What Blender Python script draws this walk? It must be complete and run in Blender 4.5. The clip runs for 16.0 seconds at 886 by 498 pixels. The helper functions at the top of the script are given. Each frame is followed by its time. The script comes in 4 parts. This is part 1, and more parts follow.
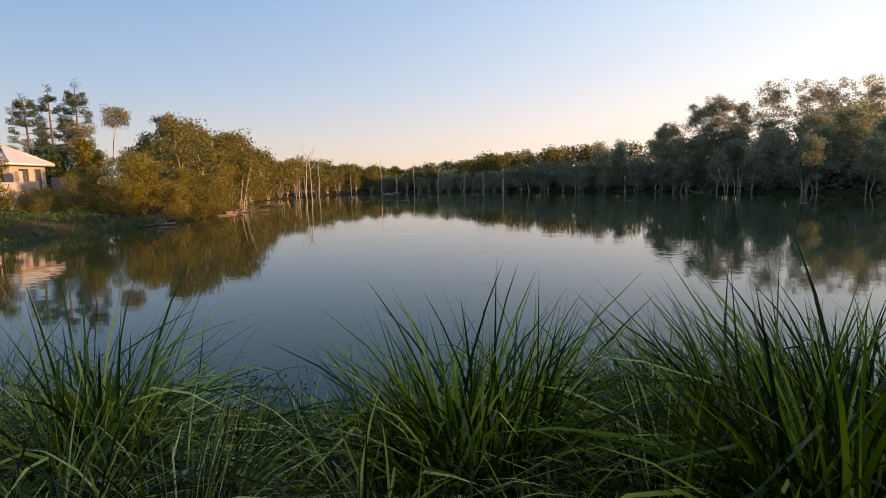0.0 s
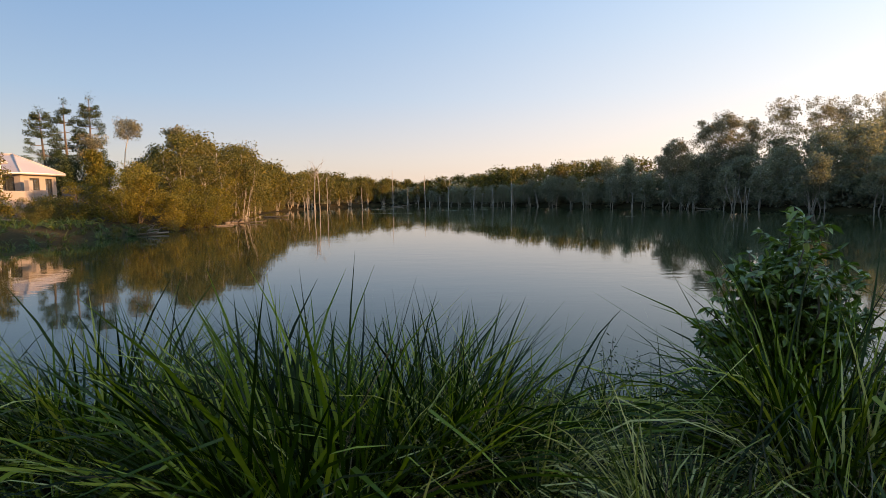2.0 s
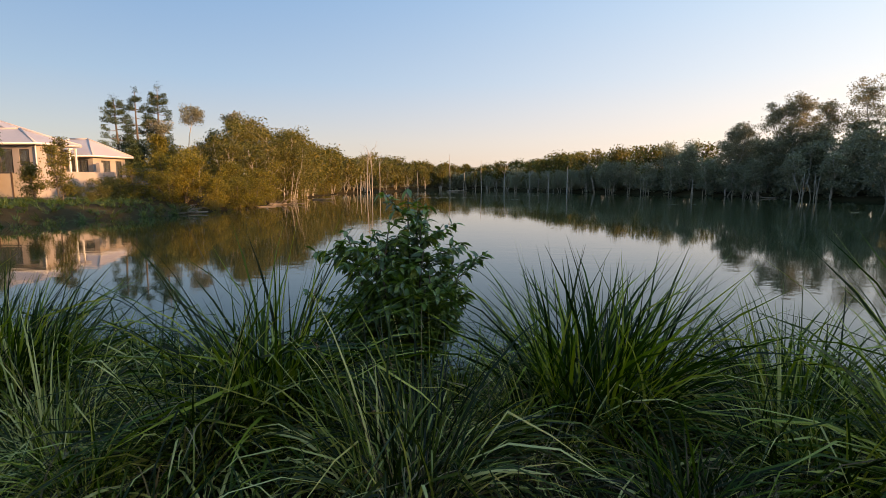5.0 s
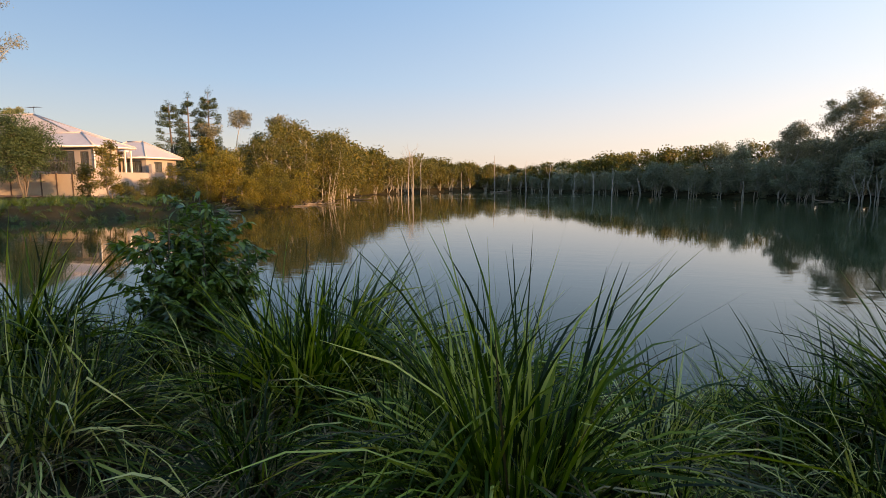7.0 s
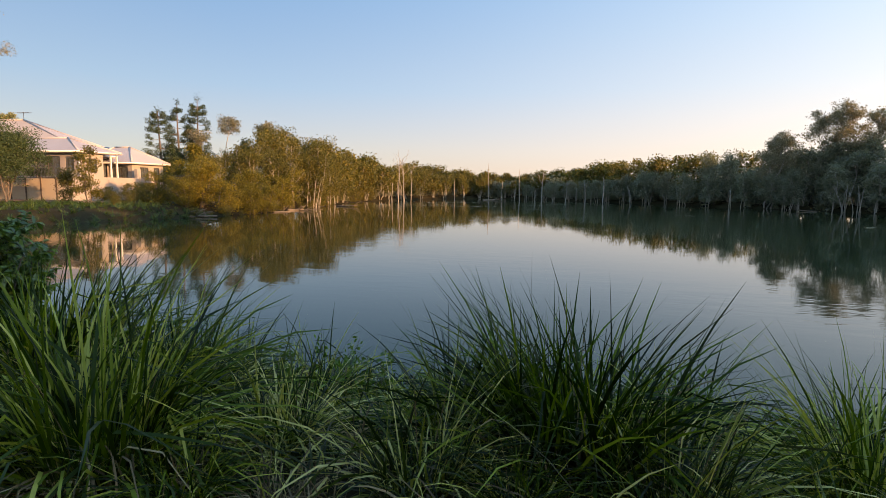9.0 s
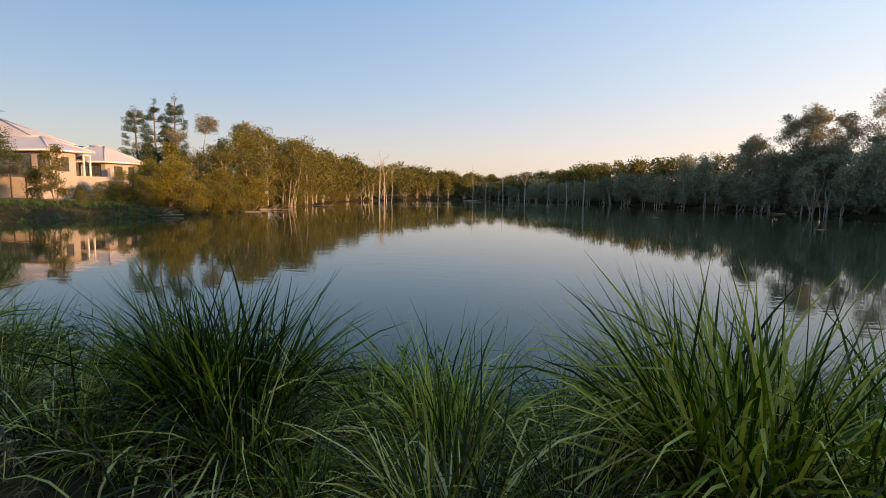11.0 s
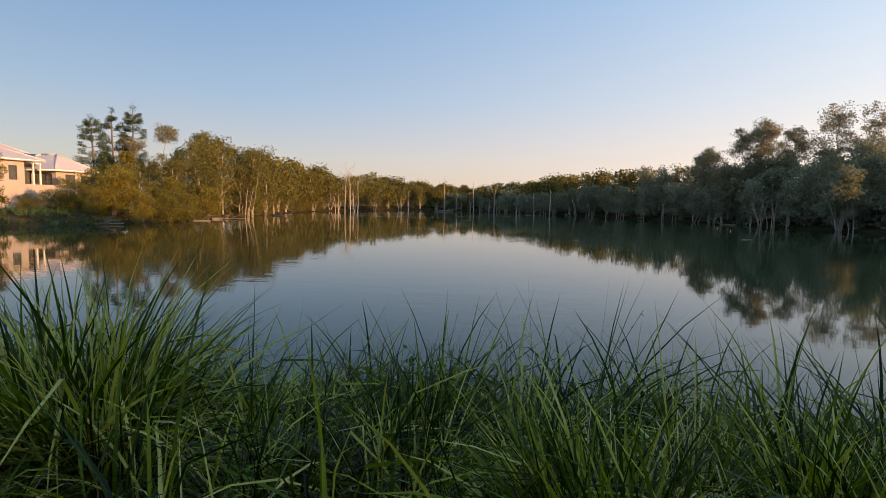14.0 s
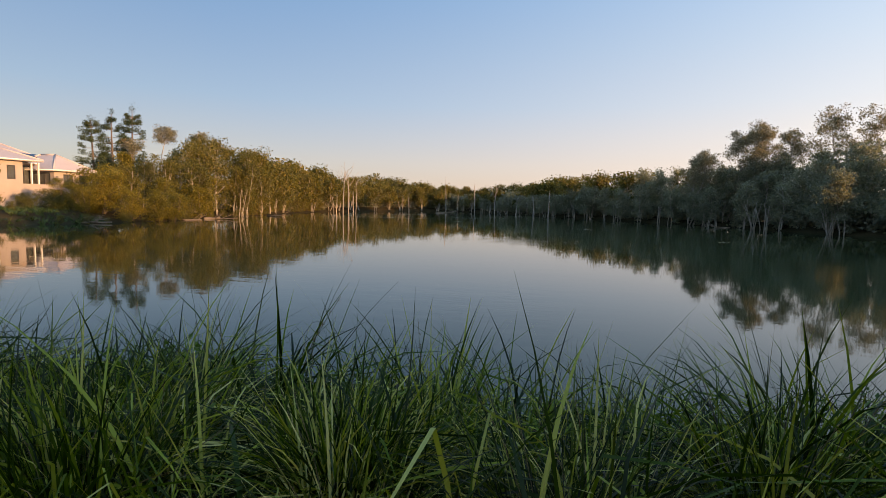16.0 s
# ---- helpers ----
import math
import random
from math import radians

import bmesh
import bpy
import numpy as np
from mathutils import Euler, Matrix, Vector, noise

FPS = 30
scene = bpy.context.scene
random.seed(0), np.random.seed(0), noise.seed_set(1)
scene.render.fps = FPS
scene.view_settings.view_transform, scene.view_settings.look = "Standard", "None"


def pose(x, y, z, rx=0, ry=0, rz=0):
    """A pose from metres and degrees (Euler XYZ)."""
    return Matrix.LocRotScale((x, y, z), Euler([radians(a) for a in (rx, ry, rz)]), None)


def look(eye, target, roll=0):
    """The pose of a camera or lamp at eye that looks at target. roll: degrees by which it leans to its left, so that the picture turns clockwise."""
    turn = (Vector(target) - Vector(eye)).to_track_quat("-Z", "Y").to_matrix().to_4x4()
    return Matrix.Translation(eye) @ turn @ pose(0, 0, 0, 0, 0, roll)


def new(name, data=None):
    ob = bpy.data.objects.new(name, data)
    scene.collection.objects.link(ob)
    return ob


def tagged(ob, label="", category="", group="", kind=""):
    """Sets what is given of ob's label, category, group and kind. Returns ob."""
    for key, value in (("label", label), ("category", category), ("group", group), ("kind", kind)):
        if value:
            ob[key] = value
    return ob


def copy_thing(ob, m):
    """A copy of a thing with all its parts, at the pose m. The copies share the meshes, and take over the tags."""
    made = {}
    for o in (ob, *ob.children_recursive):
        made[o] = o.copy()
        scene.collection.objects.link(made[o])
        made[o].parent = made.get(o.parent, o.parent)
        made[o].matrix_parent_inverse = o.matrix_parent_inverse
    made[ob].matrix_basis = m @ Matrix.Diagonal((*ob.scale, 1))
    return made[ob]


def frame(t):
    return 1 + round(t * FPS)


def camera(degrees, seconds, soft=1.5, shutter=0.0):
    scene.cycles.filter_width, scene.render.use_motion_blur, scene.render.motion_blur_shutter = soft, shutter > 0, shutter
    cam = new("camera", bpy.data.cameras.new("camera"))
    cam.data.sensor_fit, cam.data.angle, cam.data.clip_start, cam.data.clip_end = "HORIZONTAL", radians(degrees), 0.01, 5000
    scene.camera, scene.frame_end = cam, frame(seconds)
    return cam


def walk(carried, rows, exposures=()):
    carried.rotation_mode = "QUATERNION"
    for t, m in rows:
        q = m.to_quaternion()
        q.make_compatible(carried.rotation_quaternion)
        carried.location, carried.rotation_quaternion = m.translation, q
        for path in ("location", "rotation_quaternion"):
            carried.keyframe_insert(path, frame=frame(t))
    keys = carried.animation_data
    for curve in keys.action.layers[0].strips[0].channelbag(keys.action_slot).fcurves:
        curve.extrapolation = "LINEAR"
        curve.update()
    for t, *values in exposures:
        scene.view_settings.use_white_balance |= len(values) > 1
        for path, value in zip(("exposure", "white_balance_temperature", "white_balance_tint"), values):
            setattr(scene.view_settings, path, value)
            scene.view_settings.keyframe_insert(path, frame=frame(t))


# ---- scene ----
cam = camera(79.0, 16.0, 0.85)
PATH = [
    (0, (0.074, 0.372, 2.211), (0.169, 2.354, 1.96), -1.4),
    (0.5, (0.619, 0.301, 2.229), (0.7, 2.285, 1.982), -1.1),
    (1, (1.147, 0.198, 2.21), (1.191, 2.183, 1.97), -0.8),
    (1.5, (1.694, 0.123, 2.202), (1.745, 2.109, 1.974), -0.7),
    (2, (2.235, 0.019, 2.207), (2.256, 2.009, 2.006), -0.7),
    (2.5, (2.751, -0.072, 2.198), (2.739, 1.918, 1.998), -0.5),
    (3, (3.282, -0.181, 2.204), (3.218, 1.808, 2.006), -0.4),
    (3.5, (3.821, -0.254, 2.207), (3.716, 1.731, 1.982), -0.3),
    (4, (4.375, -0.249, 2.187), (4.227, 1.73, 1.944), -0.3),
    (4.5, (4.917, -0.257, 2.171), (4.746, 1.719, 1.914), -0.1),
    (5, (5.483, -0.244, 2.162), (5.243, 1.725, 1.908), -0.1),
    (7.5, (8.299, -0.218, 2.188), (7.824, 1.708, 1.937), 0.2),
    (8, (8.845, -0.173, 2.189), (8.342, 1.748, 1.942), 0.3),
    (8.5, (9.378, -0.159, 2.191), (8.888, 1.767, 1.966), 0.4),
    (9, (9.925, -0.102, 2.177), (9.473, 1.834, 1.953), 0.5),
    (11.5, (12.645, -0.12, 2.175), (12.224, 1.823, 1.959), 0.9),
    (12, (13.182, -0.089, 2.171), (12.777, 1.858, 1.961), 0.9),
    (12.5, (13.704, -0.032, 2.163), (13.298, 1.915, 1.956), 1.0),
    (13, (14.222, 0.055, 2.169), (13.82, 2.004, 1.963), 1.0),
    (13.5, (14.768, 0.066, 2.173), (14.378, 2.018, 1.985), 1.1),
    (14, (15.357, 0.141, 2.172), (14.975, 2.096, 1.992), 1.1),
    (14.5, (15.946, 0.172, 2.189), (15.581, 2.131, 2.027), 1.2),
    (15, (16.505, 0.225, 2.207), (16.15, 2.186, 2.042), 1.2),
    (15.5, (17.045, 0.214, 2.185), (16.66, 2.17, 2.021), 1.3),
    (16, (17.581, 0.225, 2.178), (17.158, 2.172, 2.003), 1.4),
]
walk(cam, [(t, look(eye, target, roll)) for t, eye, target, roll in PATH], [(0, 1.28, 9850, 24), (4, 1.28, 9750, 21), (8.5, 1.40, 9800, 21), (12, 1.25, 9850, 22), (16, 1.19, 9900, 23)])

# ---------------------------------------------------------------- light
SUN_AZ, SUN_EL = 111.0, 9.0          # degrees from +y towards +x, and above the horizon
world = bpy.data.worlds.new("world")
scene.world = world
world.use_nodes = True
sky = world.node_tree.nodes.new("ShaderNodeTexSky")
sky.sky_type = "NISHITA"
sky.sun_disc = False
sky.sun_elevation, sky.sun_rotation = radians(SUN_EL), radians(SUN_AZ)
sky.air_density, sky.dust_density, sky.ozone_density = 0.9, 0.6, 3.6
background = world.node_tree.nodes["Background"]
background.inputs["Strength"].default_value = 0.15
# evening haze all round: cream at the horizon, clear blue higher up
way = world.node_tree.nodes.new("ShaderNodeTexCoord")
height = world.node_tree.nodes.new("ShaderNodeSeparateXYZ")
tones = []
for stops in (((0.0, (0.63, 0.57, 0.66)), (0.07, (0.55, 0.60, 0.79)), (0.17, (0.315, 0.575, 1.0)), (0.36, (0.125, 0.44, 1.0))),
              ((0.0, (0.84, 0.77, 0.75)), (0.12, (0.76, 0.80, 0.81)), (0.26, (0.54, 0.73, 0.90)), (0.50, (0.23, 0.52, 0.98)))):
    tone = world.node_tree.nodes.new("ShaderNodeValToRGB")
    while len(tone.color_ramp.elements) < len(stops):
        tone.color_ramp.elements.new(0.5)
    for e, (at, c) in zip(tone.color_ramp.elements, stops):
        e.position, e.color = at, (*c, 1)
    world.node_tree.links.new(height.outputs["Z"], tone.inputs[0])
    tones.append(tone)
world.node_tree.links.new(way.outputs["Generated"], height.inputs[0])
bright = world.node_tree.nodes.new("ShaderNodeVectorMath")
bright.operation = "SCALE"
# the haze glows towards the sun and falls off away from it
near_sun = world.node_tree.nodes.new("ShaderNodeVectorMath")
near_sun.operation = "DOT_PRODUCT"
near_sun.inputs[1].default_value = (math.sin(radians(SUN_AZ)), math.cos(radians(SUN_AZ)), 0.16)
glow = world.node_tree.nodes.new("ShaderNodeMapRange")
for key, value in (("From Min", -1.0), ("From Max", 1.0), ("To Min", 1.62), ("To Max", 6.1)):
    glow.inputs[key].default_value = value
world.node_tree.links.new(way.outputs["Generated"], near_sun.inputs[0])
world.node_tree.links.new(near_sun.outputs["Value"], glow.inputs["Value"])
world.node_tree.links.new(glow.outputs[0], bright.inputs["Scale"])
side = world.node_tree.nodes.new("ShaderNodeMapRange")
side.inputs["From Min"].default_value, side.inputs["From Max"].default_value = -0.75, 0.75
sunward = world.node_tree.nodes.new("ShaderNodeMix")
sunward.data_type = "RGBA"
world.node_tree.links.new(near_sun.outputs["Value"], side.inputs["Value"])
world.node_tree.links.new(side.outputs[0], sunward.inputs["Factor"])
world.node_tree.links.new(tones[0].outputs[0], sunward.inputs["A"])
world.node_tree.links.new(tones[1].outputs[0], sunward.inputs["B"])
world.node_tree.links.new(sunward.outputs["Result"], bright.inputs[0])
haze = world.node_tree.nodes.new("ShaderNodeMix")
haze.data_type = "RGBA"
haze.inputs["Factor"].default_value = 0.76
world.node_tree.links.new(bright.outputs[0], haze.inputs["B"])
world.node_tree.links.new(sky.outputs[0], haze.inputs["A"])
world.node_tree.links.new(haze.outputs["Result"], background.inputs["Color"])
sun = new("sun", bpy.data.lights.new("sun", "SUN"))
sun.data.energy, sun.data.angle, sun.data.color = 3.6, radians(0.6), (1.0, 0.67, 0.40)
toward = Vector((math.sin(radians(SUN_AZ)) * math.cos(radians(SUN_EL)),
                 math.cos(radians(SUN_AZ)) * math.cos(radians(SUN_EL)), math.sin(radians(SUN_EL))))
sun.matrix_world = look(toward * 200, (0, 0, 0))


# ---------------------------------------------------------------- materials
def nodes_of(name):
    m = bpy.data.materials.new(name)
    m.use_nodes = True
    return m, m.node_tree.nodes, m.node_tree.links, m.node_tree.nodes["Principled BSDF"]


def ramp_node(nodes, stops):
    r = nodes.new("ShaderNodeValToRGB")
    while len(r.color_ramp.elements) < len(stops):
        r.color_ramp.elements.new(0.5)
    for e, (at, c) in zip(r.color_ramp.elements, stops):
        e.position, e.color = at, (*c, 1)
    return r


def surface(name, stops, scale=4.0, fine=40.0, rough=0.7, bump=0.3, depth=0.01, metal=0.0, stretch=(1, 1, 1), spread=0.5):
    """Two scales of noise mixed into a colour ramp, and the fine one as relief."""
    m, n, l, p = nodes_of(name)
    co = n.new("ShaderNodeTexCoord")
    mp = n.new("ShaderNodeMapping")
    mp.inputs["Scale"].default_value = stretch
    l.new(co.outputs["Object"], mp.inputs["Vector"])
    a, b = n.new("ShaderNodeTexNoise"), n.new("ShaderNodeTexNoise")
    a.inputs["Scale"].default_value, b.inputs["Scale"].default_value = scale, fine
    a.inputs["Detail"].default_value = b.inputs["Detail"].default_value = 4
    for t in (a, b):
        l.new(mp.outputs[0], t.inputs["Vector"])
    mix = n.new("ShaderNodeMix")
    mix.inputs["Factor"].default_value = spread
    l.new(a.outputs["Fac"], mix.inputs["A"])
    l.new(b.outputs["Fac"], mix.inputs["B"])
    r = ramp_node(n, stops)
    l.new(mix.outputs["Result"], r.inputs[0])
    l.new(r.outputs[0], p.inputs["Base Color"])
    p.inputs["Roughness"].default_value, p.inputs["Metallic"].default_value = rough, metal
    bp = n.new("ShaderNodeBump")
    bp.inputs["Strength"].default_value, bp.inputs["Distance"].default_value = bump, depth
    l.new(b.outputs["Fac"], bp.inputs["Height"])
    l.new(bp.outputs[0], p.inputs["Normal"])
    return m


def foliage(name, stops, rough=0.5, through_light=0.35, tint=(1.0, 1.1, 0.5), patch=0.35, gloss=0.3):
    """Leaves: colour by leaf, a broad drift over the plant, some light passing through."""
    m, n, l, p = nodes_of(name)
    geo, info = n.new("ShaderNodeNewGeometry"), n.new("ShaderNodeObjectInfo")
    co, big = n.new("ShaderNodeTexCoord"), n.new("ShaderNodeTexNoise")
    big.inputs["Scale"].default_value = 1.3
    l.new(co.outputs["Object"], big.inputs["Vector"])
    a = n.new("ShaderNodeMix")
    a.inputs["Factor"].default_value = patch
    l.new(geo.outputs["Random Per Island"], a.inputs["A"])
    l.new(big.outputs["Fac"], a.inputs["B"])
    b = n.new("ShaderNodeMix")
    b.inputs["Factor"].default_value = 0.22
    l.new(a.outputs["Result"], b.inputs["A"])
    l.new(info.outputs["Random"], b.inputs["B"])
    r = ramp_node(n, [(0.22 + 0.56 * at, c) for at, c in stops])
    l.new(b.outputs["Result"], r.inputs[0])
    l.new(r.outputs[0], p.inputs["Base Color"])
    p.inputs["Roughness"].default_value = rough
    p.inputs["Specular IOR Level"].default_value = gloss
    tr = n.new("ShaderNodeBsdfTranslucent")
    warm = n.new("ShaderNodeMix")
    warm.data_type, warm.blend_type = "RGBA", "MULTIPLY"
    warm.inputs["Factor"].default_value = 1.0
    l.new(r.outputs[0], warm.inputs["A"])
    warm.inputs["B"].default_value = (*tint, 1)
    l.new(warm.outputs["Result"], tr.inputs["Color"])
    mx = n.new("ShaderNodeMixShader")
    mx.inputs[0].default_value = through_light
    l.new(p.outputs[0], mx.inputs[1])
    l.new(tr.outputs[0], mx.inputs[2])
    l.new(mx.outputs[0], n["Material Output"].inputs["Surface"])
    return m


def water_material():
    m, n, l, p = nodes_of("lake_water")
    p.inputs["Base Color"].default_value = (0.014, 0.032, 0.014, 1)
    p.inputs["Roughness"].default_value = 0.035
    p.inputs["IOR"].default_value = 1.333
    co = n.new("ShaderNodeTexCoord")
    total = None
    for scale, stretch, weight in ((2.2, (1.0, 2.2, 1), 0.55), (0.55, (1.0, 2.6, 1), 1.0)):
        mp, t = n.new("ShaderNodeMapping"), n.new("ShaderNodeTexNoise")
        mp.inputs["Scale"].default_value = stretch
        mp.inputs["Rotation"].default_value = (0, 0, 0.12)
        l.new(co.outputs["Object"], mp.inputs["Vector"])
        l.new(mp.outputs[0], t.inputs["Vector"])
        t.inputs["Scale"].default_value, t.inputs["Detail"].default_value = scale, 2.0
        k = n.new("ShaderNodeMath")
        k.operation = "MULTIPLY"
        k.inputs[1].default_value = weight
        l.new(t.outputs["Fac"], k.inputs[0])
        if total is None:
            total = k
        else:
            s = n.new("ShaderNodeMath")
            s.operation = "ADD"
            l.new(total.outputs[0], s.inputs[0])
            l.new(k.outputs[0], s.inputs[1])
            total = s
    # breeze: broad patches where the surface is more ruffled
    gust = n.new("ShaderNodeTexNoise")
    gust.inputs["Scale"].default_value, gust.inputs["Detail"].default_value = 0.07, 1.5
    l.new(co.outputs["Object"], gust.inputs["Vector"])
    span = n.new("ShaderNodeMapRange")
    span.inputs["From Min"].default_value, span.inputs["From Max"].default_value = 0.45, 0.70
    span.inputs["To Min"].default_value, span.inputs["To Max"].default_value = 0.07, 0.45
    l.new(gust.outputs["Fac"], span.inputs["Value"])
    bp = n.new("ShaderNodeBump")
    bp.inputs["Distance"].default_value = 0.016
    l.new(span.outputs[0], bp.inputs["Strength"])
    l.new(total.outputs[0], bp.inputs["Height"])
    l.new(bp.outputs[0], p.inputs["Normal"])
    return m


def glass_material():
    m, n, l, p = nodes_of("window_glass")
    p.inputs["Base Color"].default_value = (0.55, 0.6, 0.62, 1)
    p.inputs["Roughness"].default_value = 0.03
    p.inputs["Transmission Weight"].default_value = 0.9
    return m


WATER = water_material()
GLASS = glass_material()
SOIL = surface("bank_soil", [(0.3, (0.016, 0.012, 0.006)), (0.5, (0.034, 0.026, 0.011)), (0.7, (0.07, 0.052, 0.025))], 0.5, 14, 0.95, 0.8, 0.03)
SOIL.node_tree.nodes["Principled BSDF"].inputs["Specular IOR Level"].default_value = 0.08
# near-black leaf tones paint in shaded gaps; the palest also add glints
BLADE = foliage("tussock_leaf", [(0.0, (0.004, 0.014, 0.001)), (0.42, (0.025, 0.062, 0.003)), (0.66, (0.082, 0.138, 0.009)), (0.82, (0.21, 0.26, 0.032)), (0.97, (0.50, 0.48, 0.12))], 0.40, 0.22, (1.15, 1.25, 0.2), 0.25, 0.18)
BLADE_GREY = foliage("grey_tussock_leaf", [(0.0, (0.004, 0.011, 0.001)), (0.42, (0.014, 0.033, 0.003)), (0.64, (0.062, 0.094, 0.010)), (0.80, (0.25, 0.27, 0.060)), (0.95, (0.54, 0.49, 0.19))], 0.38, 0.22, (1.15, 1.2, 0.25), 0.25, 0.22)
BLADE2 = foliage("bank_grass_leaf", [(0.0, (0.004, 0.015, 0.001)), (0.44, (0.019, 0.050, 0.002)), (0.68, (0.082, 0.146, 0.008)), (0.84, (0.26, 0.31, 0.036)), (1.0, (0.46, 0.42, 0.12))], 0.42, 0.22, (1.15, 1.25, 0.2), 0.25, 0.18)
# shore grass darkened in its colour to stand for shade over there
SHORE_BLADE = foliage("shore_grass_leaf", [(0.0, (0.012, 0.034, 0.005)), (0.5, (0.03, 0.066, 0.012)), (1.0, (0.075, 0.105, 0.025))], 0.5, 0.15, (1.1, 1.2, 0.4), gloss=0.3)
STRAW = foliage("dry_leaf", [(0.0, (0.05, 0.035, 0.018)), (0.55, (0.16, 0.115, 0.060)), (1.0, (0.42, 0.33, 0.19))], 0.7, 0.12, (1, 0.9, 0.6))
SEED = surface("seed_head", [(0.3, (0.10, 0.065, 0.03)), (0.7, (0.25, 0.17, 0.08))], 20, 90, 0.85, 0.5, 0.003)
SHRUB_LEAF = foliage("broad_leaf", [(0.0, (0.050, 0.105, 0.020)), (0.5, (0.11, 0.19, 0.032)), (0.82, (0.22, 0.28, 0.05)), (0.98, (0.42, 0.24, 0.05))], 0.30, 0.3, (1.1, 1.2, 0.4), gloss=0.75)
GREEN_WEED = foliage("green_weed_leaf", [(0.1, (0.06, 0.13, 0.02)), (0.9, (0.14, 0.24, 0.04))], 0.5, 0.4, (1.1, 1.2, 0.4))
GARDEN_LEAF = foliage("garden_leaf", [(0.0, (0.035, 0.062, 0.026)), (0.5, (0.065, 0.100, 0.042)), (1.0, (0.125, 0.150, 0.060))], 0.5, 0.3)
WEED = foliage("weed_leaf", [(0.1, (0.03, 0.045, 0.02)), (0.9, (0.07, 0.085, 0.04))], 0.6, 0.25)
PAPER_LEAF = foliage("paperbark_leaf", [(0.0, (0.052, 0.062, 0.016)), (0.5, (0.112, 0.107, 0.026)), (1.0, (0.225, 0.172, 0.042))], 0.5, 0.45, (1.15, 1.05, 0.5))
GOLD_LEAF = foliage("wattle_leaf", [(0.0, (0.045, 0.056, 0.013)), (0.5, (0.130, 0.120, 0.021)), (1.0, (0.26, 0.205, 0.036))], 0.5, 0.45, (1.2, 1.05, 0.45))
# scrub and gum leaves paled, painting in haze over the far bank
SCRUB_LEAF = foliage("scrub_leaf", [(0.0, (0.14, 0.165, 0.13)), (0.5, (0.205, 0.222, 0.168)), (1.0, (0.275, 0.272, 0.20))], 0.5, 0.5, (1.1, 1.05, 0.6))
GUM_LEAF = foliage("gum_leaf", [(0.0, (0.15, 0.15, 0.095)), (0.5, (0.22, 0.205, 0.13)), (1.0, (0.30, 0.255, 0.155))], 0.45, 0.45, (1.05, 1.0, 0.8))
PINE_LEAF = foliage("pine_needle", [(0.1, (0.018, 0.034, 0.013)), (0.6, (0.034, 0.056, 0.020)), (0.95, (0.065, 0.080, 0.028))], 0.55, 0.15)
PALM_LEAF = foliage("palm_leaf", [(0.2, (0.16, 0.17, 0.08)), (0.9, (0.30, 0.28, 0.14))], 0.45, 0.3)
BARK = surface("paper_bark", [(0.25, (0.17, 0.14, 0.105)), (0.5, (0.31, 0.27, 0.22)), (0.75, (0.48, 0.43, 0.36))], 1.5, 9, 0.9, 0.7, 0.03, stretch=(3, 3, 0.7))
DARK_BARK = surface("dark_bark", [(0.3, (0.05, 0.04, 0.03)), (0.7, (0.17, 0.13, 0.10))], 2, 12, 0.92, 0.7, 0.02, stretch=(3, 3, 0.6))
DEAD_WOOD = surface("dead_wood", [(0.3, (0.18, 0.155, 0.13)), (0.7, (0.40, 0.365, 0.32))], 1.5, 10, 0.9, 0.5, 0.02, stretch=(4, 4, 0.5))
LOG_WOOD = surface("weathered_log", [(0.3, (0.10, 0.075, 0.055)), (0.7, (0.24, 0.19, 0.145))], 1.5, 10, 0.9, 0.5, 0.02, stretch=(0.5, 4, 4))
RENDERED = surface("painted_render", [(0.3, (0.30, 0.25, 0.22)), (0.7, (0.37, 0.315, 0.275))], 0.8, 30, 0.85, 0.15, 0.004)
CREAM = surface("cream_panel", [(0.25, (0.40, 0.30, 0.21)), (0.7, (0.50, 0.395, 0.285))], 0.7, 25, 0.85, 0.2, 0.004)
RUST = surface("brown_post", [(0.3, (0.07, 0.042, 0.028)), (0.7, (0.14, 0.09, 0.06))], 3, 30, 0.7, 0.2, 0.004)
ROOFING = surface("pale_roofing", [(0.3, (0.40, 0.34, 0.32)), (0.7, (0.48, 0.42, 0.395))], 0.6, 18, 0.5, 0.25, 0.01)
TRIM = surface("white_trim", [(0.3, (0.66, 0.63, 0.58)), (0.7, (0.76, 0.73, 0.68))], 2, 30, 0.5, 0.05, 0.002)
DARK_FRAME = surface("dark_frame", [(0.3, (0.03, 0.03, 0.032)), (0.7, (0.055, 0.055, 0.06))], 4, 40, 0.4, 0.05, 0.002)
SOLAR = surface("solar_cell", [(0.3, (0.012, 0.016, 0.03)), (0.7, (0.025, 0.032, 0.055))], 3, 30, 0.15, 0.02, 0.001)
CURTAIN = surface("curtain_cloth", [(0.3, (0.35, 0.33, 0.30)), (0.7, (0.5, 0.47, 0.43))], 3, 30, 0.9, 0.2, 0.01, stretch=(4, 4, 0.2))
GREY_FENCE = surface("grey_fence", [(0.3, (0.10, 0.105, 0.12)), (0.7, (0.16, 0.165, 0.18))], 2, 30, 0.6, 0.1, 0.003)
MULCH = surface("red_mulch", [(0.3, (0.13, 0.065, 0.04)), (0.7, (0.26, 0.14, 0.09))], 2, 25, 0.95, 0.6, 0.02)
PAD = foliage("floating_weed", [(0.1, (0.10, 0.13, 0.06)), (0.9, (0.22, 0.24, 0.13))], 0.5, 0.1)


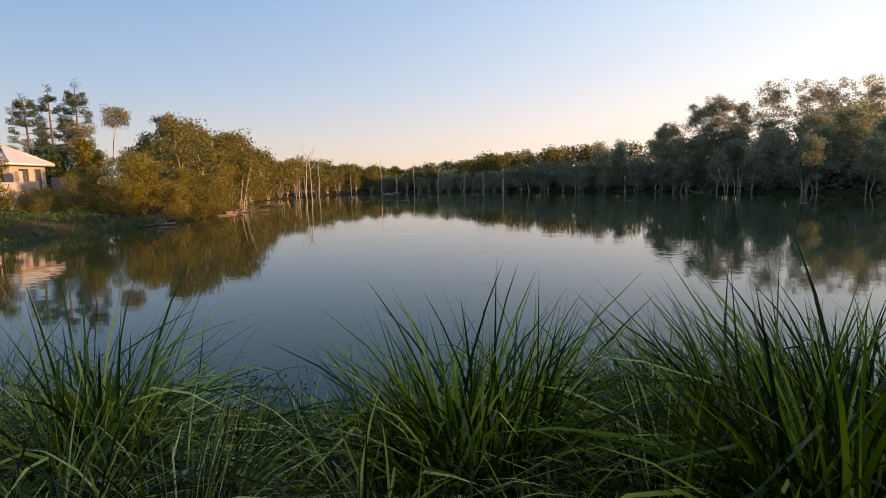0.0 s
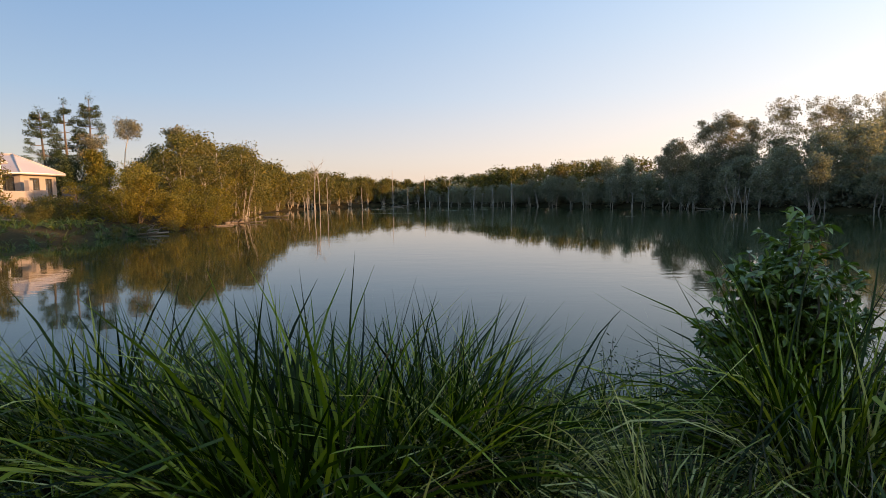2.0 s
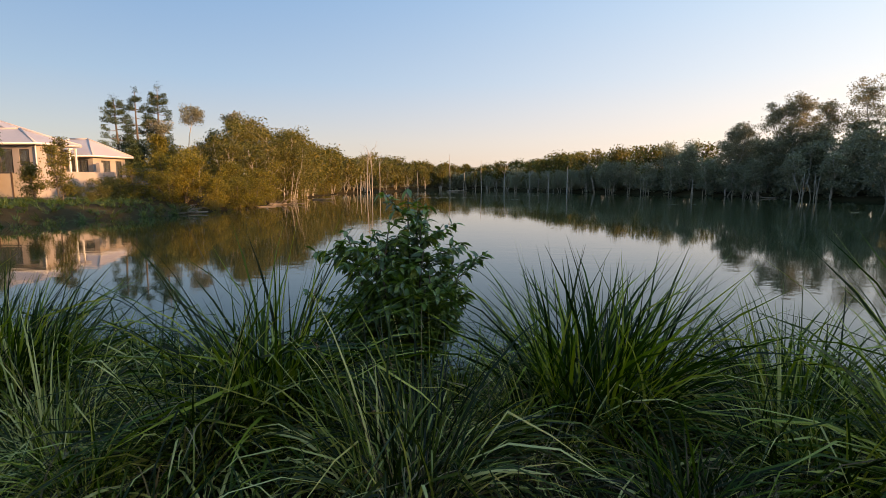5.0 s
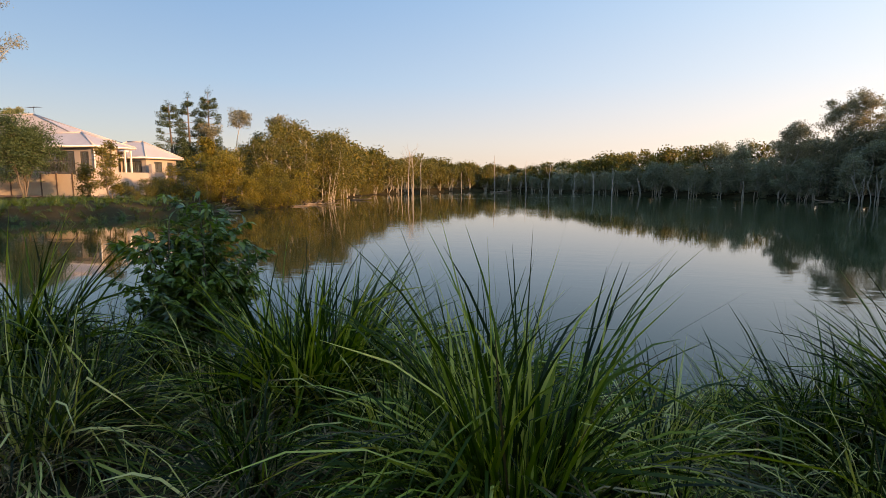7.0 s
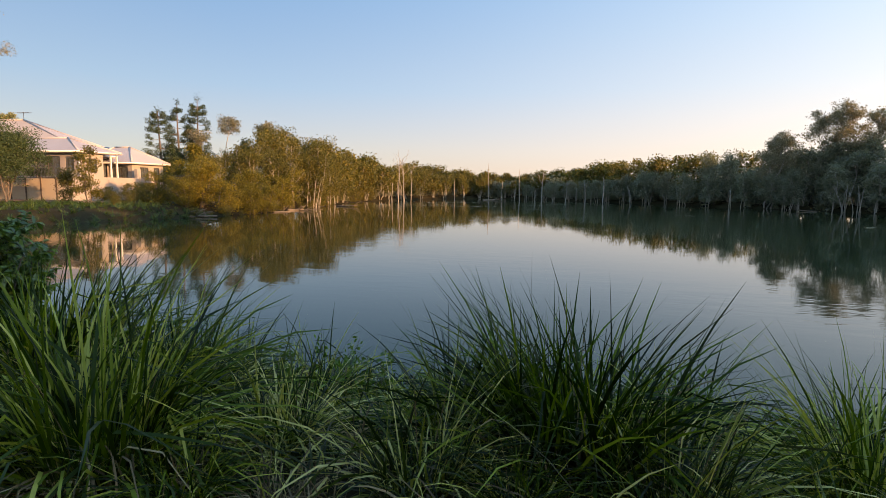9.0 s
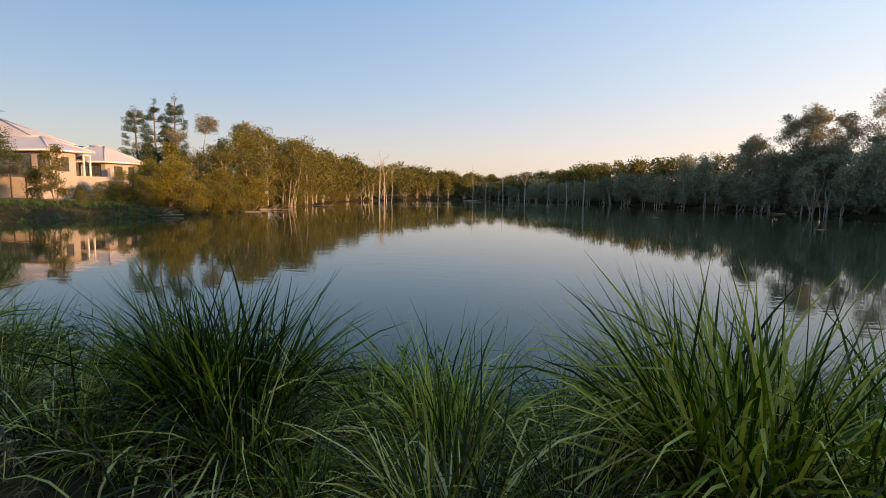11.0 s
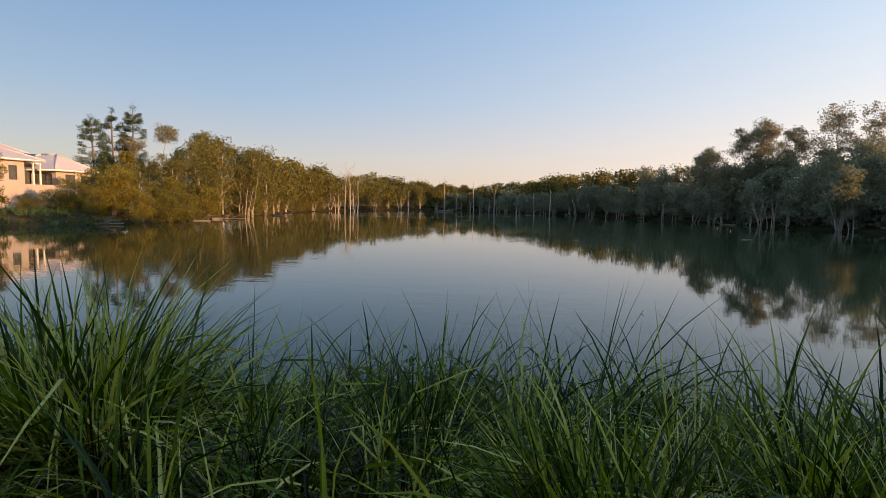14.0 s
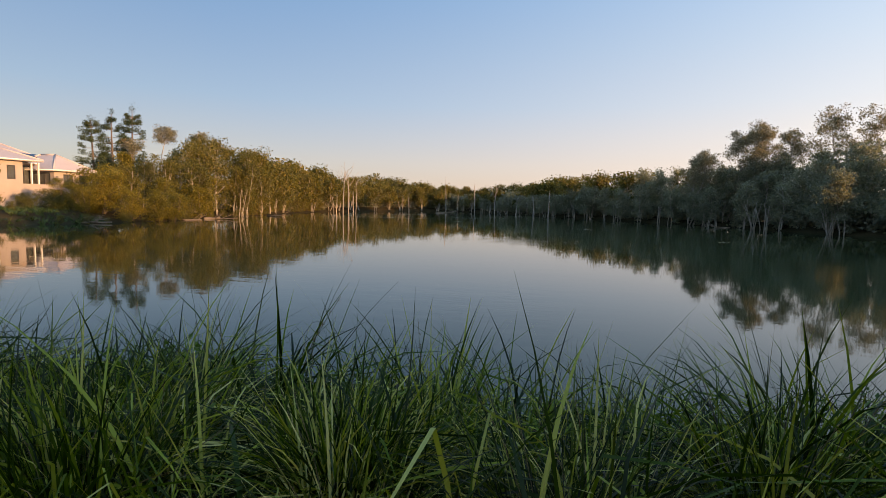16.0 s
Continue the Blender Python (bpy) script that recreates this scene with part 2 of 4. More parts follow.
# ---------------------------------------------------------------- mesh helpers
class Build:
    """Gathers rows of vertices and faces as arrays, and makes one mesh of them."""

    def __init__(self):
        self.v, self.q, self.t, self.n = [], [], [], 0
        self.flat = False          # boxes and roofs have hard edges

    def add(self, verts, quads=None, tris=None):
        verts = np.asarray(verts, float).reshape(-1, 3)
        if quads is not None and len(quads):
            self.q.append(np.asarray(quads, int).reshape(-1, 4) + self.n)
        if tris is not None and len(tris):
            self.t.append(np.asarray(tris, int).reshape(-1, 3) + self.n)
        self.v.append(verts)
        self.n += len(verts)

    def mesh(self, name, material, smooth=False):
        me = bpy.data.meshes.new(name)
        v = np.concatenate(self.v)
        q = np.concatenate(self.q) if self.q else np.zeros((0, 4), int)
        t = np.concatenate(self.t) if self.t else np.zeros((0, 3), int)
        me.vertices.add(len(v))
        me.vertices.foreach_set("co", v.ravel())
        me.loops.add(q.size + t.size)
        me.loops.foreach_set("vertex_index", np.concatenate([q.ravel(), t.ravel()]).astype(np.int32))
        me.polygons.add(len(q) + len(t))
        starts = np.concatenate([np.arange(len(q)) * 4, q.size + np.arange(len(t)) * 3])
        me.polygons.foreach_set("loop_start", starts.astype(np.int32))
        me.polygons.foreach_set("use_smooth", np.full(len(starts), smooth or not self.flat))
        me.materials.append(material)
        me.update(calc_edges=True)
        me.validate()
        return me

    def box(self, x0, x1, y0, y1, z0, z1):
        self.flat = True
        c = [(x, y, z) for z in (z0, z1) for x, y in ((x0, y0), (x1, y0), (x1, y1), (x0, y1))]
        self.add(c, [(3, 2, 1, 0), (4, 5, 6, 7), (0, 1, 5, 4), (1, 2, 6, 5), (2, 3, 7, 6), (3, 0, 4, 7)])

    def tube(self, pts, radii, sides=6):
        """A tapered tube along a line of points, closed at its tip."""
        pts, radii = np.asarray(pts, float), np.asarray(radii, float)
        k = len(pts)
        along = np.gradient(pts, axis=0)
        along /= np.linalg.norm(along, axis=1)[:, None] + 1e-9
        ref = np.where(np.abs(along[:, 2:3]) > 0.9, np.array([[1.0, 0, 0]]), np.array([[0, 0, 1.0]]))
        a = np.cross(along, ref)
        a /= np.linalg.norm(a, axis=1)[:, None] + 1e-9
        b = np.cross(along, a)
        ang = np.linspace(0, 2 * math.pi, sides, endpoint=False)
        ring = a[:, None] * np.cos(ang)[None, :, None] + b[:, None] * np.sin(ang)[None, :, None]
        v = (pts[:, None] + ring * radii[:, None, None]).reshape(-1, 3)
        q = [(i * sides + j, i * sides + (j + 1) % sides, (i + 1) * sides + (j + 1) % sides, (i + 1) * sides + j)
             for i in range(k - 1) for j in range(sides)]
        v = np.vstack([v, pts[-1:], pts[:1]])
        tr = [((k - 1) * sides + j, (k - 1) * sides + (j + 1) % sides, k * sides) for j in range(sides)]
        tr += [((j + 1) % sides, j, k * sides + 1) for j in range(sides)]
        self.add(v, q, tr)

    def leaves(self, centres, length, width, rng, droop=0.0):
        """A pointed four-cornered leaf at each centre, turned at random."""
        n = len(centres)
        d = rng.normal(size=(n, 3))
        d[:, 2] -= droop
        d /= np.linalg.norm(d, axis=1)[:, None]
        s = np.cross(d, rng.normal(size=(n, 3)))
        s /= np.linalg.norm(s, axis=1)[:, None] + 1e-9
        L = (length * rng.uniform(0.6, 1.3, n))[:, None]
        W = (width * rng.uniform(0.7, 1.2, n))[:, None]
        v = np.stack([centres - d * L * 0.5, centres + s * W * 0.5 - d * L * 0.05, centres + d * L * 0.5, centres - s * W * 0.5 - d * L * 0.05], 1)
        self.add(v.reshape(-1, 3), np.arange(4 * n).reshape(-1, 4))


def part(name, build, material, parent, label="", smooth=False):
    """One mesh object under a thing or under a part."""
    ob = new(name, build.mesh(name, material, smooth) if isinstance(build, Build) else build)
    ob.parent = parent
    if label:
        tagged(ob, label)
    return ob


def thing(name, label, category, group="", at=(0, 0, 0), turn=0.0, kind=""):
    ob = new(name)
    ob.empty_display_size = 0.2
    ob.matrix_basis = pose(*at, 0, 0, turn)
    return tagged(ob, label, category, group, kind)


def sized(x, y, z, turn, s, sz=None):
    return pose(x, y, z, 0, 0, turn) @ Matrix.Diagonal((s, s, sz or s, 1))


# ---------------------------------------------------------------- ground and lake
SHORE = [(-60, 4), (-36, 11), (-26, 16.5), (-20.6, 20), (-18.2, 22.6), (-17.0, 27), (-15.7, 31), (-14.9, 36), (-14.6, 41), (-15.8, 46),
         (-16.8, 54), (-18.5, 63), (-20.5, 74), (-21, 84), (-18.5, 98), (-13.5, 113), (-6.5, 121), (0, 117), (8, 108),
         (18, 97), (26, 85), (32, 76), (37, 68), (41, 60), (46, 50), (50, 38), (52, 22), (46, 10), (34, 6.2),
         (26, 5.7), (20, 5.5), (14, 5.2), (9, 5.0), (4, 5.5), (-2, 5.4), (-9, 5.6), (-18, 5.4)]


def shore_distance(x, y):
    """Metres from the lake's edge, negative on the lake."""
    px = np.array(SHORE, float)
    qx = np.roll(px, -1, 0)
    best = np.full(x.shape, 1e9)
    inside = np.zeros(x.shape, bool)
    for (x0, y0), (x1, y1) in zip(px, qx):
        dx, dy = x1 - x0, y1 - y0
        f = np.clip(((x - x0) * dx + (y - y0) * dy) / (dx * dx + dy * dy), 0, 1)
        best = np.minimum(best, np.hypot(x - x0 - f * dx, y - y0 - f * dy))
        cross = ((y0 > y) != (y1 > y)) & (x < dx * (y - y0) / (dy if dy else 1e-9) + x0)
        inside ^= cross
    return np.where(inside, -best, best)


def ground_z(x, y):
    x, y = np.asarray(x, float), np.asarray(y, float)
    d = shore_distance(x, y)
    up = np.clip(d / 3.3, 0, 1)
    z = np.where(d > 0, 0.02 + 0.68 * up * up * (3 - 2 * up), np.maximum(-1.2, 0.02 + 0.3 * d))
    house = np.clip((-17 - x) / 12, 0, 1) * np.clip((y - 20) / 12, 0, 1) * np.clip((70 - y) / 10, 0, 1)
    z = z + house * 0.15 * np.clip(d / 8, 0, 1)
    wave = 0.05 * np.sin(x * 1.7 + 0.6 * y) * np.sin(y * 1.3 - 0.4 * x) + 0.03 * np.sin(x * 4.1 - y * 3.3)
    return z + np.where(d > 0, wave * np.clip(d, 0, 1), 0)


def make_ground():
    xs = np.concatenate([[-2500, -900, -400, -200, -120, -90], np.arange(-70, -24, 1.5), np.arange(-24, 30, 0.4), np.arange(30, 80, 1.5), [95, 130, 200, 400, 900, 2500]])
    ys = np.concatenate([[-2500, -900, -300, -100, -50, -30, -18], np.arange(-10, 0, 1.0), np.arange(0, 8, 0.3), np.arange(8, 60, 1.2), np.arange(60, 140, 2.0), [150, 170, 200, 300, 500, 1000, 2500]])
    gx, gy = np.meshgrid(xs, ys)
    gz = ground_z(gx, gy)
    nx, ny = len(xs), len(ys)
    i, j = np.meshgrid(np.arange(nx - 1), np.arange(ny - 1))
    a = (j * nx + i).ravel()
    b = Build()
    b.add(np.stack([gx, gy, gz], -1).reshape(-1, 3), np.stack([a, a + 1, a + nx + 1, a + nx], 1))
    return tagged(new("ground", b.mesh("ground", SOIL, True)), "dark soil bank with grass litter round the lake", "ground", kind="structure")


def make_water():
    b = Build()
    xs, ys = np.linspace(-70, 70, 15), np.linspace(1, 135, 15)
    gx, gy = np.meshgrid(xs, ys)
    i, j = np.meshgrid(np.arange(14), np.arange(14))
    a = (j * 15 + i).ravel()
    b.add(np.stack([gx, gy, gx * 0], -1).reshape(-1, 3), np.stack([a, a + 1, a + 16, a + 15], 1))
    return tagged(new("water", b.mesh("water", WATER)), "calm dark lake water that mirrors sky and trees", "water", kind="structure")


make_ground()
make_water()


# ---------------------------------------------------------------- trees
def grow(rng, H, trunks, low, R, limbs, girth, rise=(25, 60), twigs=3, wobble=0.04, spread=0.25):
    """Trunks and limbs as tubes, and the places where leaves gather."""
    wood, tips = Build(), []
    for k in range(trunks):
        az = rng.uniform(0, 6.28)
        foot = np.array([math.cos(az), math.sin(az), 0]) * (0 if trunks == 1 else H * rng.uniform(0.015, 0.06))
        foot[2] = -0.4
        head = foot * (1 + (0 if trunks == 1 else rng.uniform(2, 5))) + np.array([rng.normal() * spread, rng.normal() * spread, 0]) * R * 0.6
        head[2] = H * (0.9 if k == 0 else rng.uniform(0.68, 0.88))
        u = np.linspace(0, 1, 8)[:, None]
        line = foot + (head - foot) * u + np.concatenate([rng.normal(size=(8, 2)), np.zeros((8, 1))], 1) * H * wobble * 0.35 * np.sin(u * 3.0)
        r0 = girth * H * rng.uniform(0.75, 1.1) / (1 + 0.25 * (trunks - 1))
        wood.tube(line, r0 * (1.12 - u[:, 0]) ** 0.8 + 0.012, 7 if H > 3 else 4)
        for i in range(limbs):
            f = low + (0.97 - low) * ((i + rng.uniform(0, 1)) / limbs)
            at = np.array([np.interp(f, u[:, 0], line[:, c]) for c in range(3)])
            a2 = i * 2.4 + rng.uniform(-0.6, 0.6) + k
            el = radians(rng.uniform(*rise) + 25 * f)
            L = R * rng.uniform(0.65, 1.05) * (1 - 0.45 * max(0, f - 0.6) / 0.4) * (1 if trunks == 1 else 0.75)
            way = np.array([math.cos(a2) * math.cos(el), math.sin(a2) * math.cos(el), math.sin(el)])
            s = np.linspace(0, 1, 5)[:, None]
            limb = at + way * L * s + np.array([0, 0, 0.22 * L]) * s * s + rng.normal(size=(5, 3)) * 0.05 * L * s
            rl = r0 * 0.34 * (1.15 - 0.6 * f)
            wood.tube(limb[::2], rl * (1.1 - s[::2, 0]) + 0.006, 4 if H > 3 else 3)
            tips.append(limb[-1])
            for j in range(twigs):
                g = rng.uniform(0.4, 0.95)
                p0 = at + (limb[-1] - at) * g
                w = rng.normal(size=3) * 0.6 + way * 0.4 + np.array([0, 0, 0.35])
                w /= np.linalg.norm(w)
                p1 = p0 + w * L * rng.uniform(0.25, 0.5)
                wood.tube([p0, p1], [rl * 0.4 + 0.004, 0.004], 3)
                tips.append(p1)
        tips.append(line[-1])
    return wood, np.array(tips)


def crown_leaves(rng, tips, per, radius, flat, length, width, droop=0.3):
    b = Build()
    n = len(tips) * per
    c = np.repeat(tips, per, 0) + np.clip(rng.normal(size=(n, 3)), -1.5, 1.5) * np.array([1, 1, flat]) * radius * np.repeat(rng.uniform(0.55, 1.25, len(tips)), per)[:, None]
    b.leaves(c, length, width, rng, droop)
    return b


def tree_kind(name, label, category, group, seed, H, trunks, low, R, limbs, girth, per, radius, leaf, bark, flat=0.7, length=0.24, width=0.11, rise=(25, 60), twigs=3, wobble=0.04, spread=0.25):
    rng = np.random.default_rng(seed)
    wood, tips = grow(rng, H, trunks, low, R, limbs, girth, rise, twigs, wobble, spread)
    t = thing(name, label, category, group)
    part("trunk", wood, bark, t, smooth=True)
    crown = crown_leaves(rng, tips, per, radius, flat, length, width)
    t["tall"] = float(np.quantile(np.concatenate(crown.v)[:, 2], 0.985))
    part("crown", crown, leaf, t)
    return t


def plant(kinds, spots, rng, sink=0.05, high=1.0):
    """Sets copies of the given kinds (thing, its height) on the ground at (x, y, height)."""
    for i, (x, y, h) in enumerate(spots):
        ob, _ = kinds[int(rng.integers(len(kinds)))]
        s = h / ob["tall"] * high
        z = max(float(ground_z(x, y)), -0.6)
        w = s * rng.uniform(0.92, 1.18)
        copy_thing(ob, sized(x, y, z - sink, rng.uniform(0, 360), w, s))


def drop(kinds):
    """Takes the pattern things away once their copies stand."""
    for ob, _ in kinds:
        for o in (*ob.children_recursive, ob):
            bpy.data.objects.remove(o)


rng = np.random.default_rng(11)
PAPER = "paperbark trees round the lake"
paper = [(tree_kind("paperbark_tree", "pale-trunked paperbark tree at the water's edge", "tree", PAPER, 20 + k, 6.0, 1 + k % 4, 0.14, 2.1, 9 - k % 4, 0.016, 50, 0.42, PAPER_LEAF, BARK, rise=(10, 55), length=0.21, width=0.10), 6.4) for k in range(5)]
# pattern for the added trees out of view that only cast shade
shade = [(tree_kind("gum_tree", "broad unseen tree added to shade the banks", "tree", "tall gum trees", 30 + k, 6.0, 2, 0.1, 2.3, 9, 0.016, 24, 0.46, GUM_LEAF, BARK, rise=(10, 55), length=0.3, width=0.16), 6.4) for k in range(2)]
gold = [(tree_kind("wattle_bush", "golden-green bushy wattle leaning over the lake edge", "bush", "golden bushes on the shore", 40 + k, 3.4, 3, 0.04, 1.25, 8, 0.014, 72, 0.30, GOLD_LEAF, DARK_BARK, rise=(-15, 45), spread=0.5, length=0.13, width=0.065), 3.7) for k in range(3)]
gums = [(tree_kind("gum_tree", "tall eucalypt with a spreading open crown", "tree", "tall gum trees", 60 + k, 12.0, 1 + (k == 2), 0.45, 3.7, 12, 0.012, 60, 0.36, GUM_LEAF, BARK, flat=0.7, rise=(12, 58), twigs=6, wobble=0.12, length=0.22, width=0.10), 12.6) for k in range(3)]
scrub = [(tree_kind("shore_shrub", "dense dark green shrub under the trees", "shrub", "shrubs under the trees", 80 + k, 1.7, 3, 0.03, 1.1, 5, 0.012, 15, 0.29, SCRUB_LEAF, DARK_BARK, rise=(-10, 50), spread=0.6, length=0.29, width=0.165, twigs=2), 1.9) for k in range(3)]

olive = [(tree_kind("shore_shrub", "olive-green bushy shrub crowding the lake edge", "shrub", "shrubs under the trees", 90 + k, 2.4, 3, 0.03, 1.2, 6, 0.012, 34, 0.30, PAPER_LEAF, DARK_BARK, rise=(-12, 50), spread=0.5, length=0.16, width=0.08, twigs=2), 2.6) for k in range(3)]
grove = [(tree_kind("paperbark_tree", "pale-trunked paperbark tree with bare stems below a domed crown", "tree", PAPER, 120 + k, 6.0, 2 + k % 3, 0.27, 2.0, 10 - k % 3, 0.013, 36, 0.44, SCRUB_LEAF, BARK, flat=0.7, rise=(0, 50), length=0.25, width=0.125, wobble=0.08), 6.4) for k in range(4)]
far = [(tree_kind("paperbark_tree", "distant pale-trunked paperbark tree on the far shore", "tree", PAPER, 140 + k, 5.0, 2 + k % 3, 0.22, 2.3, 8, 0.013, 22, 0.5, PAPER_LEAF, BARK, flat=0.66, rise=(0, 45), length=0.36, width=0.18, wobble=0.08, twigs=2), 5.4) for k in range(4)]
RIGHT_FRONT = [(45.0, 52.0, 5.5), (42.9, 56.2, 5.8), (42.2, 56.9, 5.8), (40.0, 62.6, 5.0), (37.5, 65.6, 5.2), (34.8, 69.7, 4.8), (33.9, 73.4, 5.0),
               (31.6, 76.7, 4.4), (28.2, 80.3, 4.6), (25.8, 84.0, 4.8), (24.4, 87.8, 4.8), (22.1, 90.5, 4.9), (21.7, 91.9, 5.1), (18.4, 96.7, 4.6),
               (16.5, 97.6, 4.1), (14.7, 99.8, 4.0), (12.7, 102.7, 3.8), (9.7, 106.3, 3.7), (6.8, 108.7, 3.7), (5.2, 111.3, 3.2), (0.9, 115.3, 3.2)]
RIGHT_MID = [(47.8, 55.5, 6.9), (46.0, 58.9, 6.5), (43.5, 64, 6.8), (40.8, 68.5, 6.9), (39.8, 74.5, 6.5), (36.4, 74.0, 6.6), (35.8, 79.7, 6.4), (31.5, 82, 6.5), (29.2, 85.8, 6.9),
             (28.9, 87.9, 6.6), (24.5, 94.6, 6.7), (22.5, 97.3, 6.1), (19.6, 100.1, 6.3), (16.9, 107.1, 6.0), (15.3, 108.9, 5.7), (8.9, 112.3, 5.0), (4.0, 118.1, 4.2), (12, 110, 5.4)]
RIGHT_BACK = [(55.7, 55.8, 7.2), (52.1, 62.4, 7.6), (48.4, 70.6, 8.3), (40.8, 78.5, 7.2), (40.5, 83.1, 7.1), (37.2, 89.0, 7.0), (30.7, 95.8, 7.3), (27.5, 100.6, 7.2),
              (22.5, 105.3, 7.0), (17.0, 115.1, 6.6), (12.7, 116.7, 5.3), (10.4, 120.9, 5.8), (6, 122, 5.0), (34, 91, 7.2), (45, 75, 6.8), (51, 57, 7.4), (60, 60, 8), (58, 66, 8), (37, 72, 6.6), (39.6, 71, 7.2), (42, 70, 7.2), (46.6, 68, 6.8), (49, 66, 8.2)]
FAR_END = [(-2.5, 119.8, 3.8), (-9.7, 118.7, 4.3), (-12.3, 115.8, 4.1), (-15.4, 110.8, 4.8), (-17.1, 106.6, 4.7), (-18.0, 100.1, 4.6), (-19.8, 96.7, 4.8),
           (-20.9, 89.9, 5.4), (-21.5, 87.0, 5.5), (-21.4, 80.2, 5.9), (-21.6, 75.0, 6.2), (-20.7, 69.6, 6.0), (-20.8, 67.7, 6.5), (1, 121, 3.9), (-5.5, 123, 4.2)]
FAR_BACK = [(-1.2, 124.6, 4.0), (-12.4, 120.9, 5.3), (-16.6, 118.4, 5.6), (-20.5, 111.8, 5.8), (-20.2, 105.8, 5.4), (-23.3, 102.5, 6.0), (-24.8, 95.9, 6.3),
            (-24.3, 91.8, 6.4), (-25.2, 88.5, 6.9), (-25.0, 82.5, 7.2), (-26.5, 76.7, 7.4), (-26.9, 71.6, 6.9), (-24.2, 66.2, 6.9), (-8, 127, 4.8), (3, 127, 4.6), (-30, 84, 7.2)]
LEFT_BANK = [(-18.9, 63.1, 5.8), (-17.9, 59.4, 6.0), (-16.9, 54.0, 5.8), (-17.5, 53.0, 5.4), (-17.7, 50.4, 5.8), (-17.5, 46.8, 5.2), (-22.4, 62.4, 7.4), (-21.6, 56.5, 8.0), (-22.1, 53.0, 7.6), (-19.6, 52, 6.6),
             (-21.2, 49.1, 6.6), (-26.4, 61.6, 8.0), (-23.9, 57.0, 8.4), (-24.4, 53.5, 5.8), (-24.2, 48.5, 4.6), (-19.2, 57, 7.2), (-20, 66, 6.8), (-18.6, 44, 5.0), (-19.6, 40.5, 4.0), (-21.5, 44.5, 4.8), (-20.5, 60, 7.4)]
GOLDEN = [(-21.4, 36.2, 2.6), (-18.9, 36.4, 3.6), (-17.5, 35.6, 3.2), (-15.6, 36.4, 2.9), (-15.0, 38.4, 2.6), (-14.9, 40.4, 2.4),
          (-16.6, 41.4, 3.2), (-16.4, 45.5, 3.6), (-17.8, 34.6, 2.2)]
GUM_SPOTS = [(33.2, 74, 8.8), (35.4, 75, 8.9), (38.6, 74, 10.9), (40.6, 73.0, 11.7), (42.6, 72, 11.2), (48.2, 71, 13.3), (51.5, 69, 13.0), (55.5, 71, 13.4), (59.5, 69, 13.4), (62.5, 66, 12.8)]
# unseen trees added beyond view and behind the walker to shade the near bank
SHADE = [(50, 11, 10.4), (46, 6.5, 10.8), (42, 2.5, 10.4), (40, -2, 10.4), (38, -7, 10.4), (50, 4, 11.2), (56, 9, 10.4), (43, 8.5, 10), (48, 0.5, 10.8), (47, 12, 10.4), (49, 8, 11.6), (62, 11, 12),
         (54, 49, 8.5), (58, 46, 9.5), (62, 52, 10), (52, 43, 8), (54, 37, 7.5), (56, 30, 7.5), (57, 23, 7.5), (52, 20, 7), (60, 16, 9), (51, 25, 7), (62, 27, 8), (55, 34, 7)]
UNDER = [(46.5, 51.5, 2.0), (43.5, 57.5, 2.2), (40.5, 64, 2), (38, 68.5, 2.4), (35, 73, 2.2), (33, 77, 2.0), (29.5, 82, 2.2), (27, 86, 2), (23, 92.5, 2.2), (20, 97, 2), (17, 101, 2), (48, 60, 3), (44, 68, 3), (40, 76, 3), (34, 84, 3), (28, 93, 3),
         (-19.5, 60, 2), (-19, 50, 2.2), (-22, 45, 2.4), (-24, 42, 2.0), (-23, 50, 2.5), (-27, 47, 2.0), (-23.5, 36.5, 1.7), (-26.5, 40, 1.6), (-28.5, 41.2, 1.5), (-30, 39.5, 1.3),
         (-10.5, 121.5, 3), (-9, 122.5, 3.2), (-7.5, 123.5, 3.2), (-6, 123.5, 3.2), (-4.5, 122.5, 3.2), (-3, 121.5, 3), (44.6, 58, 2.8), (45.6, 56.8, 3.0), (46.6, 55.4, 3.0), (47.4, 54, 2.8), (48.4, 52.4, 3.0), (49.4, 50.8, 3.0), (43.6, 60.5, 2.8), (42.6, 62.5, 2.8), (47.2, 58.5, 3.4), (49.2, 56, 3.4), (51, 53, 3.4), (45.2, 62, 3.4), (-7, 121.8, 2.2), (-5.4, 121.6, 2.2), (-8.4, 121, 2)]
plant(grove, RIGHT_FRONT + RIGHT_MID[:9], rng)
plant(grove, RIGHT_BACK[:5] + RIGHT_BACK[13:] + [(51, 63, 9), (53.5, 66, 9.6), (56, 64, 9.8), (47, 62, 8.2)], rng)
plant(paper, LEFT_BANK, rng)
plant(far, RIGHT_MID[9:] + RIGHT_BACK[5:13] + FAR_END + FAR_BACK, rng)
plant(gold, GOLDEN, rng)
plant(gums, GUM_SPOTS, rng)
plant(shade, SHADE + [(x, y, 10.8) for x, y in ((45, -3), (50, -5), (44, 13), (41, -12), (36, -10), (44, -17), (52, -18), (38, -15), (44, -9), (50, -11), (56, -6), (47, -15), (58, 1), (40, -20), (46, -22), (35, -15), (36, -21), (34, -6))], rng)
# row added behind the walker, out of view, to darken the near grass
plant(shade, [(x, y, h) for x, y, h in ((-13, -9, 10), (-7, -10.5, 11), (-1.5, -9, 10), (4, -10.5, 11), (9, -9.5, 10), (14.5, -10.5, 11), (20, -9.5, 10.5), (26, -10.5, 11), (31, -12, 11))], rng)
plant(scrub, [u for u in UNDER if u[0] > -13], rng)
